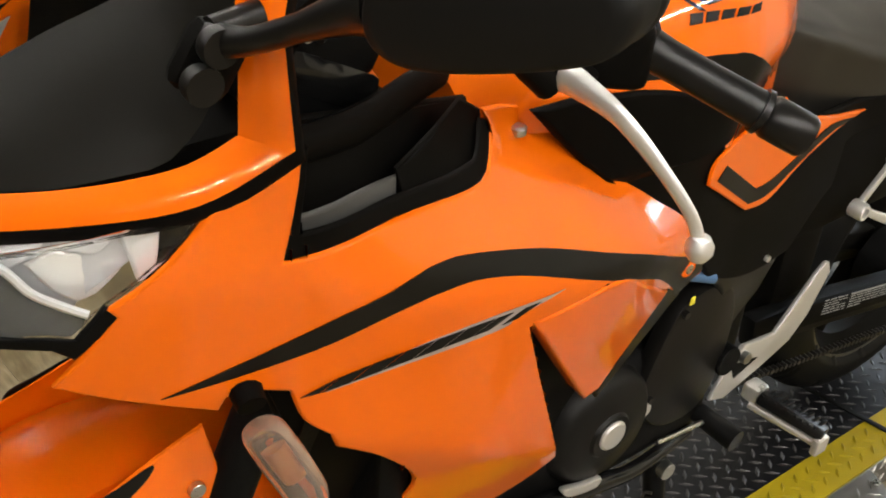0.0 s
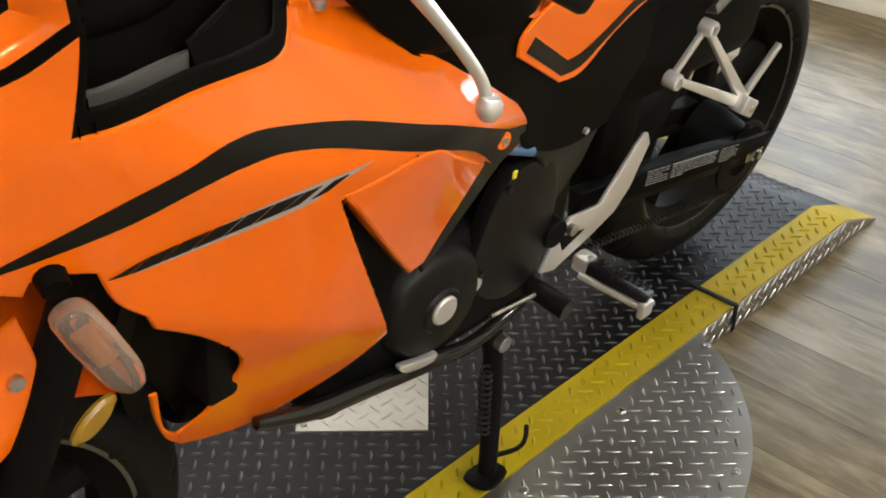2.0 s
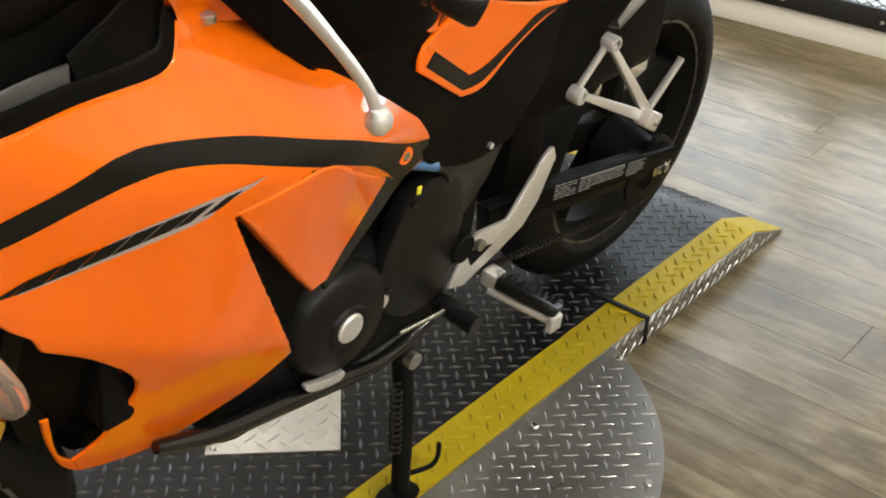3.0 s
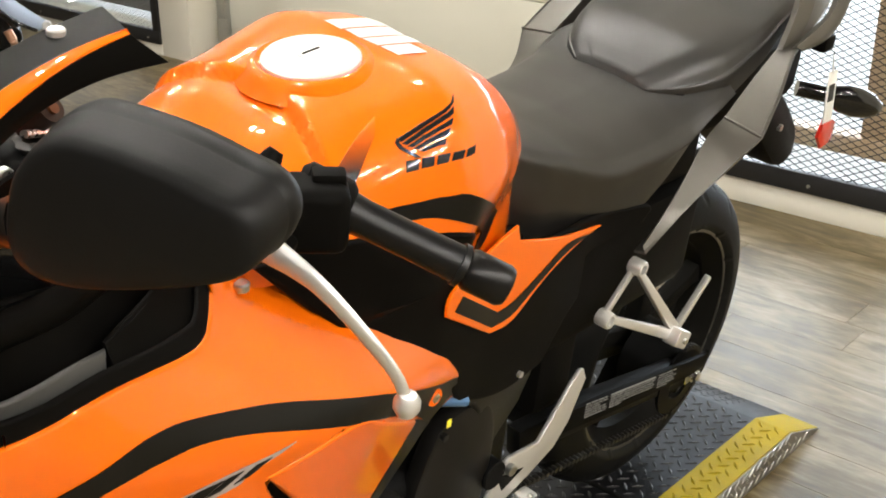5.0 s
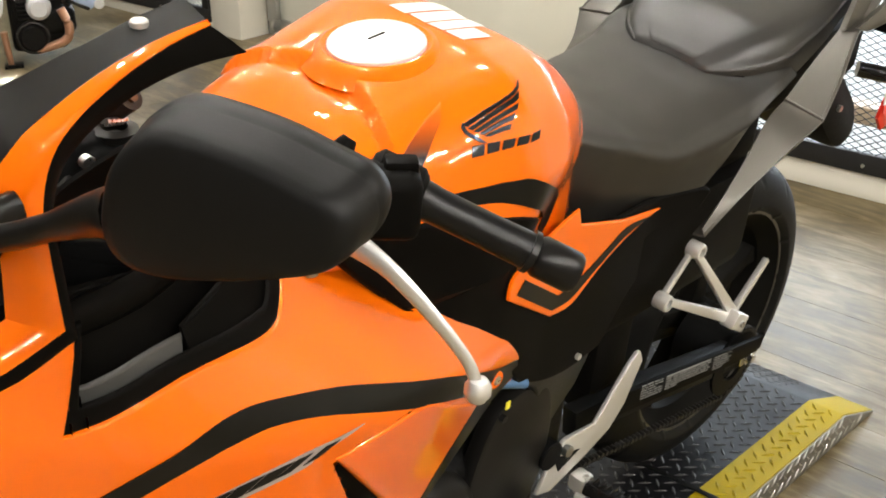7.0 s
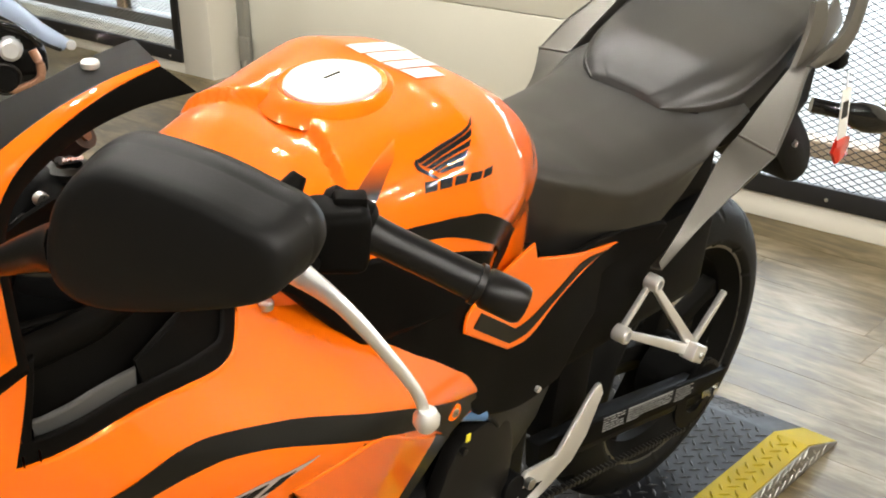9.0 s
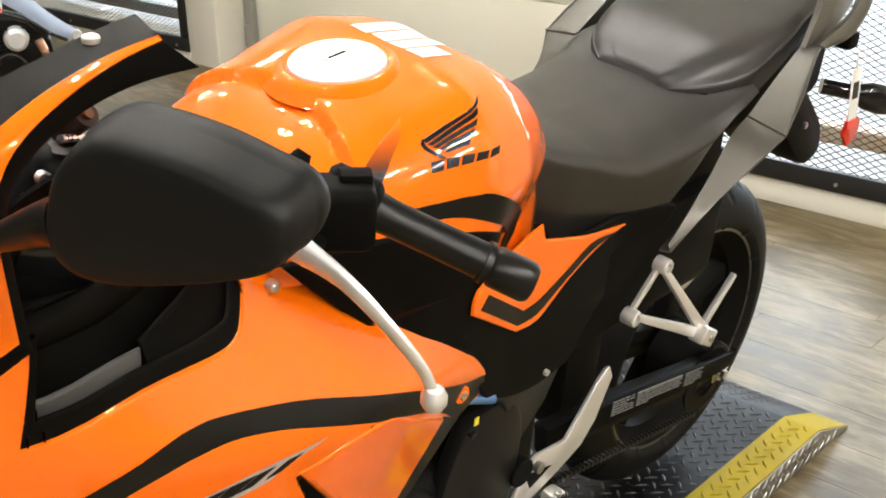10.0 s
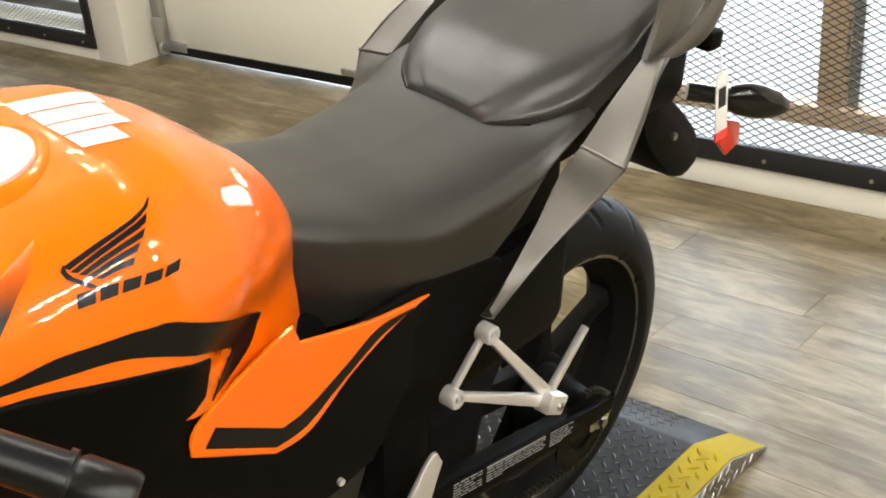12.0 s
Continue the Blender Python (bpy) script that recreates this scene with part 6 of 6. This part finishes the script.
for x, y, z in ((-1.240, -0.105, 1.045), (-1.215, -0.110, 1.025)):
    part("gauge_stay", tube([(x, y, z), (x + 0.045, y + 0.03, z + 0.004)], [0.0035, 0.003], 8, 1), CHAIN_STEEL, bike, "bright instrument stay")

# --- front mudguard, forks, indicators ---
fen = bmesh.new()
g = []
for a in np.linspace(radians(52), radians(150), 28):
    row = []
    for v in np.linspace(-1, 1, 17):
        w = 0.082 - 0.02 * abs(a - radians(95)) / radians(55)
        q = 0.318 + 0.030 * (1 - abs(v) ** 2.2) - (0.0 if abs(v) < 0.8 else 0.05 * (abs(v) - 0.8) / 0.2)
        row.append(fen.verts.new((-1.385 + q * math.cos(a), w * v, 0.295 + q * math.sin(a))))
    g.append(row)
for r0, r1 in zip(g, g[1:]):
    for j in range(16):
        fen.faces.new((r0[j], r0[j + 1], r1[j + 1], r1[j]))
bmesh.ops.solidify(fen, geom=fen.faces[:], thickness=0.003)
fender = part("front_mudguard", fen, ORANGE, bike, "glossy orange front mudguard")
flank = lambda x, z: -0.080 - 0.012 * math.sin(max(0, min(1, (z - 0.48) / 0.2)) * math.pi)
for s in (1, -1):
    part("mudguard_side", panel([(-1.49, 0.585), (-1.455, 0.625), (-1.41, 0.640), (-1.36, 0.658), (-1.312, 0.672, 1), (-1.303, 0.615), (-1.315, 0.585), (-1.34, 0.53), (-1.40, 0.50), (-1.46, 0.53)], flank, 0.004, 0, 0.014, s, 4), ORANGE, fender, "orange mudguard side")
    part("slit", panel([(-1.425, 0.640), (-1.395, 0.648), (-1.363, 0.656), (-1.372, 0.643), (-1.40, 0.628), (-1.43, 0.620)], flank, 0.001, 0.002, 0.014, s, 3), DECAL_BLACK, fender, "black slit in the mudguard side")
    part("screw", knob((-1.328, -0.093 * s, 0.612), 0.008, 0.004, "y", 14), STEEL, fender, "zinc screw")
    part("fork_leg", tube([(-1.415, -0.083 * s, 0.30), (-1.24, -0.088 * s, 0.72), (-1.17, -0.09 * s, 0.96)], [0.026, 0.023, 0.021], 16, 3), ENGINE, bike, "black fork leg")
    ind = part("front_indicator", tube([(-1.318, -0.150 * s, 0.800), (-1.325, -0.192 * s, 0.784)], [0.017, 0.012], 12, 1), BLACK_PLASTIC, bike, "front indicator with clear lens on a black stalk")
    path = [(-1.328, -0.206 * s, 0.778), (-1.325, -0.208 * s, 0.771), (-1.314, -0.216 * s, 0.745), (-1.298, -0.226 * s, 0.708), (-1.290, -0.231 * s, 0.692)]
    part("lens", tube(path, [0.012, 0.018, 0.0195, 0.018, 0.010], 16, 4, 0.75), SIGNAL_LENS, ind, "clear front indicator lens")
    part("bulb", tube([(-1.320, -0.212 * s, 0.758), (-1.306, -0.221 * s, 0.726)], [0.008, 0.007], 10, 1), AMBER, ind, "amber bulb behind the lens")
    refl = part("fork_reflector", lathe([(0, -0.005), (0.012, -0.004), (0.016, 0.0), (0.016, 0.004), (0, 0.004)], (0, 0, 0), "y", 24), REFLECTOR_AMBER, bike, "oval amber side reflector")
    refl.matrix_local = Matrix.Translation((-1.268, -0.110 * s, 0.537)) @ Matrix.Rotation(radians(-38), 4, "Y") @ Matrix.Diagonal((1.9, 1, 0.85, 1))
part("radiator", box(-1.16, -0.14, 0.50, -1.12, 0.14, 0.78, 0.008), ENGINE, bike, "black radiator")

# --- handlebars, levers, mirrors ---
def mirror_shell(s):
    """A shallow bowl whose open side faces back: an outline in the mirror's plane, drawn in over its depth."""
    edge = curve([(0.001, 1.163), (0.007, 1.185), (0.021, 1.205), (0.039, 1.217), (0.060, 1.2185), (0.094, 1.2155), (0.122, 1.209), (0.140, 1.204), (0.149, 1.193), (0.148, 1.178), (0.137, 1.163), (0.112, 1.151), (0.078, 1.139), (0.045, 1.130), (0.021, 1.128), (0.006, 1.134), (0.000, 1.146)], 5, True)
    cu, cz = 0.072, 1.171
    bm, rings = bmesh.new(), []
    for k, depth in ((0.0, -0.002), (0.95, -0.002), (0.985, -0.001), (1.0, 0.004), (1.0, 0.011), (0.985, 0.0125), (0.985, 0.0140), (0.982, 0.0150), (0.960, 0.0280), (0.935, 0.0345), (0.89, 0.0378), (0.80, 0.0395), (0.50, 0.0415), (0.20, 0.0425), (0.0, 0.0428)):
        ring = []
        for u, z in edge:
            a, b = cu + (u - cu) * k, cz + (z - cz) * k
            # along the glass: outwards and a little back; depth: forwards
            ring.append(bm.verts.new((-1.301 + 0.38 * a - 0.92 * depth, (-0.307 - 0.925 * a - 0.38 * depth) * s, b - 0.10 * depth)))
        rings.append(ring)
    n = len(edge)
    for r0, r1 in zip(rings, rings[1:]):
        for j in range(n):
            bm.faces.new((r0[j], r0[(j + 1) % n], r1[(j + 1) % n], r1[j]))
    bmesh.ops.remove_doubles(bm, verts=bm.verts, dist=1e-5)
    return bm


for s in (1, -1):
    gi, ge = Vector((-1.022, -0.255 * s, 1.034)), Vector((-0.945, -0.353 * s, 0.986))
    d = (ge - gi)
    bar = part("handlebar", tube([(-1.13, -0.13 * s, 1.03), gi + d * 0.02], 0.011, 12, 1), BLACK_PLASTIC, bike, "black clip-on handlebar")
    part("grip", tube([gi, gi + d * 0.12, gi + d * 0.4, gi + d * 0.70], [0.0165, 0.0150, 0.0148, 0.0155], 20, 3), GRIP, bar, "black rubber grip")
    part("grip_ring", tube([gi + d * 0.70, gi + d * 0.735], [0.0178, 0.0178], 20, 1), GRIP, bar, "grip flange")
    part("clamp_ring", tube([gi + d * 0.735, gi + d * 0.752], [0.0140, 0.0140], 20, 1), CHAIN_STEEL, bar, "dark steel clamp ring")
    part("bar_end", tube([gi + d * 0.75, gi + d * 0.78, gi + d * 1.0, gi + d * 1.03], [0.0150, 0.0172, 0.0172, 0.0150], 24, 1), FRAME_BLACK, bar, "black bar end weight")
    part("switch_box", tube([gi - d * 0.34, gi - d * 0.30, gi - d * 0.04, gi], [0.017, 0.023, 0.023, 0.018], 16, 1), BLACK_PLASTIC, bar, "black switch housing")
    part("switch_housing", moved(box(-0.026, -0.024, -0.036, 0.026, 0.020, 0.018, 0.010, 3), Matrix.Translation((-1.050, -0.246 * s, 1.048)) @ Matrix.Rotation(radians(-38 * s), 4, "Z")), BLACK_PLASTIC, bar, "black switch housing")
    part("switch", moved(box(-0.013, -0.009, -0.006, 0.013, 0.009, 0.006, 0.003), Matrix.Translation((-1.040, -0.250 * s, 1.066)) @ Matrix.Rotation(radians(-38 * s), 4, "Z")), BLACK_PLASTIC, bar, "black rocker switch")
    part("lever_perch", moved(box(-0.022, -0.015, -0.014, 0.022, 0.015, 0.014, 0.007), Matrix.Translation((-1.088, -0.218 * s, 1.046)) @ Matrix.Rotation(radians(-38 * s), 4, "Z")), BLACK_PLASTIC, bar, "black lever perch")
    part("perch_arm", moved(box(-0.013, -0.030, -0.009, 0.013, 0.030, 0.009, 0.006), Matrix.Translation((-1.096, -0.238 * s, 1.036)) @ Matrix.Rotation(radians(24 * s), 4, "Z") @ Matrix.Rotation(radians(30 * s), 4, "X")), BLACK_PLASTIC, bar, "black lever pivot arm")
    part("perch_knob", lathe([(0, 0.010), (0.007, 0.009), (0.010, 0.003), (0.010, -0.008), (0, -0.008)], (-1.082, -0.215 * s, 1.064), "z", 18), BLACK_PLASTIC, bar, "round black adjuster knob")
    part("pivot_bolt", knob((-1.093, -0.231 * s, 1.0480), 0.0075, 0.003, "z", 18), STEEL, bar, "bright pivot bolt")
    part("choke_prong", tube([(-1.088, -0.216 * s, 1.046), (-1.072, -0.215 * s, 1.068), (-1.062, -0.216 * s, 1.081)], [0.013, 0.011, 0.006], 12, 3), BLACK_PLASTIC, bar, "small black switch prong")
    part("cable_boot", tube([(-1.082, -0.190 * s, 1.052), (-1.098, -0.190 * s, 1.073), (-1.118, -0.185 * s, 1.074), (-1.140, -0.165 * s, 1.045)], [0.012, 0.013, 0.012, 0.010], 12, 4), BLACK_PLASTIC, bar, "black cable elbow")
    part("lower_boot", tube([(-1.106, -0.240 * s, 1.016), (-1.122, -0.238 * s, 1.035), (-1.140, -0.232 * s, 1.054), (-1.152, -0.222 * s, 1.060)], [0.010, 0.0125, 0.0125, 0.008], 12, 3), BLACK_PLASTIC, bar, "black rubber cable boot")
    part("inner_boot", tube([(-1.104, -0.215 * s, 1.046), (-1.120, -0.212 * s, 1.064), (-1.134, -0.205 * s, 1.066)], [0.009, 0.010, 0.008], 12, 2), BLACK_PLASTIC, bar, "black rubber cable boot")
    part("lever", tube([(-1.102, -0.247 * s, 1.028), (-1.098, -0.262 * s, 1.026), (-1.091, -0.298 * s, 1.015), (-1.076, -0.329 * s, 0.986), (-1.062, -0.353 * s, 0.955), (-1.057, -0.361 * s, 0.934)], [0.0125, 0.0120, 0.0078, 0.0060, 0.0052, 0.005], 12, 6, 0.55), ALU, bar, "bare aluminium clutch lever" if s > 0 else "bare aluminium brake lever")
    part("lever_ball", lathe([(0, -0.011), (0.007, -0.009), (0.0105, -0.003), (0.0105, 0.003), (0.007, 0.009), (0, 0.011)], (-1.056, -0.362 * s, 0.930), "z", 18), ALU, bar, "round lever end")
    if s < 0:
        bar.location = (-0.03, 0, -0.14)  # bars turned on the stand
    mir = part("mirror", mirror_shell(s), MIRROR_SHELL, bike, "matt black rear-view mirror housing", 60)
    st = part("mirror_stem", tube([(-1.347, -0.196 * s, 1.087), (-1.338, -0.226 * s, 1.097), (-1.328, -0.262 * s, 1.117), (-1.319, -0.298 * s, 1.138), (-1.315, -0.318 * s, 1.146)], [0.012, 0.0085, 0.0085, 0.013, 0.018], 14, 5, 0.85), FRAME_BLACK, bike, "black mirror stem")
    part("mount", moved(box(-0.020, -0.010, -0.026, 0.024, 0.010, 0.022, 0.010), Matrix.Translation((-1.346, -0.186 * s, 1.074)) @ Matrix.Rotation(radians(32), 4, "Y")), BLACK_PLASTIC, st, "mirror mounting foot")
    part("mount_ear", tube([(-1.347, -0.194 * s, 1.088), (-1.312, -0.190 * s, 1.091)], [0.014, 0.014], 14, 1, 0.7), FRAME_BLACK, st, "rounded mounting ear")
    for x, z in ((-1.349, 1.088), (-1.361, 1.066)):
        part("bolt", lathe([(0, -0.004), (0.006, -0.004), (0.007, 0.004), (0.0115, 0.004), (0.0125, 0.0), (0.0125, -0.008), (0, -0.008)], (x, -0.204 * s, z), "y", 18), FRAME_BLACK, st, "dark socket bolt")
        part("bolt_centre", knob((x, -0.204 * s - 0.001 * s, z), 0.0045, 0.003, "y", 6), CHAIN_STEEL, st, "bare socket of the bolt")

# hang tag on the tail
tag = thing("hang_tag", "white and red paper price tag hanging from the tail", "tag", at=bike.matrix_basis @ Matrix.Translation((0.170, -0.135, 0.862)) @ Matrix.Rotation(-LEAN, 4, "X"))
part("card", box(-0.016, -0.0008, -0.085, 0.016, 0.0008, 0.0, 0.0003), PAPER, tag, "white card")
part("red_band", box(-0.0162, -0.0012, -0.098, 0.0162, 0.0012, -0.085), RED, tag, "red end band")
part("print_block", box(-0.010, -0.0014, -0.05, 0.010, 0.0005, -0.022), DECAL_BLACK, tag, "dark printed block")
part("string_loop", tube([(0, 0, -0.004), (-0.004, 0, 0.012), (0.0, 0.002, 0.026)], 0.0015, 6), PAPER, tag, "white string")


# --- another motorcycle parked by the window, of which the lower front shows ---
other = thing("parked_motorcycle", "white and blue faired motorcycle with dark engine by the window", "motorcycle", at=pose(0.617, 3.909, 0, 0, 0, -25.6))
part("engine", join(box(0.02, 0.02, 0.05, 0.26, 0.22, 0.33, 0.03, 3), box(0.10, 0.0, 0.12, 0.30, 0.20, 0.24, 0.03, 3)), ENGINE, other, "dark engine block")
for k in range(6):
    part("cooling_fin", box(0.06, -0.004, 0.20 + k * 0.018, 0.20, 0.03, 0.206 + k * 0.018, 0.002), ENGINE, other)
part("clutch_cover", lathe([(0, -0.045), (0.035, -0.045), (0.05, -0.03), (0.055, 0.02)], (0.15, 0, 0.25), "y", 24), LAMP_SILVER, other, "silver round cover")
part("case_cover", lathe([(0, -0.03), (0.05, -0.03), (0.062, -0.015), (0.065, 0.03)], (0.11, 0, 0.12), "y", 24), ENGINE, other, "dark round cover")
part("cover_ring", lathe([(0.064, -0.02), (0.072, -0.018), (0.072, 0.02), (0.064, 0.02)], (0.11, 0, 0.12), "y", 24, closed=True), CHAIN_STEEL, other, "steel cover ring")
part("exhaust_pipe", tube([(0.24, -0.02, 0.24), (0.265, -0.03, 0.16), (0.24, -0.03, 0.10), (0.12, 0.0, 0.06)], [0.020, 0.020, 0.020, 0.018], 12), COPPER, other, "heat-stained exhaust pipe")
part("side_stand", tube([(-0.01, -0.02, 0.16), (0.0, -0.01, 0.01)], [0.016, 0.012], 10, 1), COPPER, other, "bare metal side stand")
part("stand_foot", box(-0.03, -0.05, 0.0, 0.05, 0.03, 0.012, 0.004), ENGINE, other, "dark stand foot")
part("side_panel", plate([(-0.20, 0.34), (-0.16, 0.18), (-0.08, 0.16), (0.0, 0.24), (0.02, 0.34), (0.10, 0.36), (0.09, 0.46), (-0.18, 0.50)], -0.02, 0.02, 0.01, 3), DECAL_WHITE, other, "white side fairing panel")
part("vent", lathe([(0, -0.03), (0.04, -0.03), (0.048, -0.02), (0.048, 0.0)], (-0.073, 0, 0.215), "y", 24), ENGINE, other, "round dark vent")
part("frame_tube", tube([(-0.07, 0.0, 0.35), (0.08, -0.01, 0.37), (0.20, -0.01, 0.33), (0.28, 0.0, 0.25)], 0.016, 10), GLOSS_BLACK, other, "black frame tube")
part("cowl", ribbon([(0.08, 0.0, 0.53), (0.20, -0.03, 0.46), (0.30, -0.04, 0.36), (0.41, -0.02, 0.265)], [(0.10, 0.0, 0.42), (0.22, -0.03, 0.34), (0.30, -0.04, 0.265), (0.37, -0.02, 0.225)], 0.008, 5, 6, 0.012), BLUE_WHITE, other, "pale blue and white lower cowl")
part("cowl_edge", tube([(0.22, -0.03, 0.325), (0.30, -0.045, 0.265), (0.36, -0.03, 0.23)], 0.008, 8), GLOSS_BLACK, other, "black cowl edge")
part("crash_knob", knob((0.405, -0.02, 0.248), 0.022, 0.02, "y", 18, 0.5), LAMP_SILVER, other, "bright round crash knob")
part("red_bolt", knob((0.10, -0.02, 0.385), 0.012, 0.008, "y", 12), RED, other, "red bolt")
tyre = lathe([(0.23, -0.05), (0.27, -0.056), (0.30, -0.035), (0.31, 0.0), (0.30, 0.035), (0.27, 0.056), (0.23, 0.05)], (-0.62, 0.12, 0.31), "y", 48)
ow = part("wheel", lathe([(0.02, -0.04), (0.04, -0.04), (0.04, 0.04), (0.02, 0.04)], (-0.62, 0.12, 0.31), "y", 20, closed=True), ENGINE, other, "black cast wheel")
part("tyre", tyre, RUBBER, ow, "black tyre")
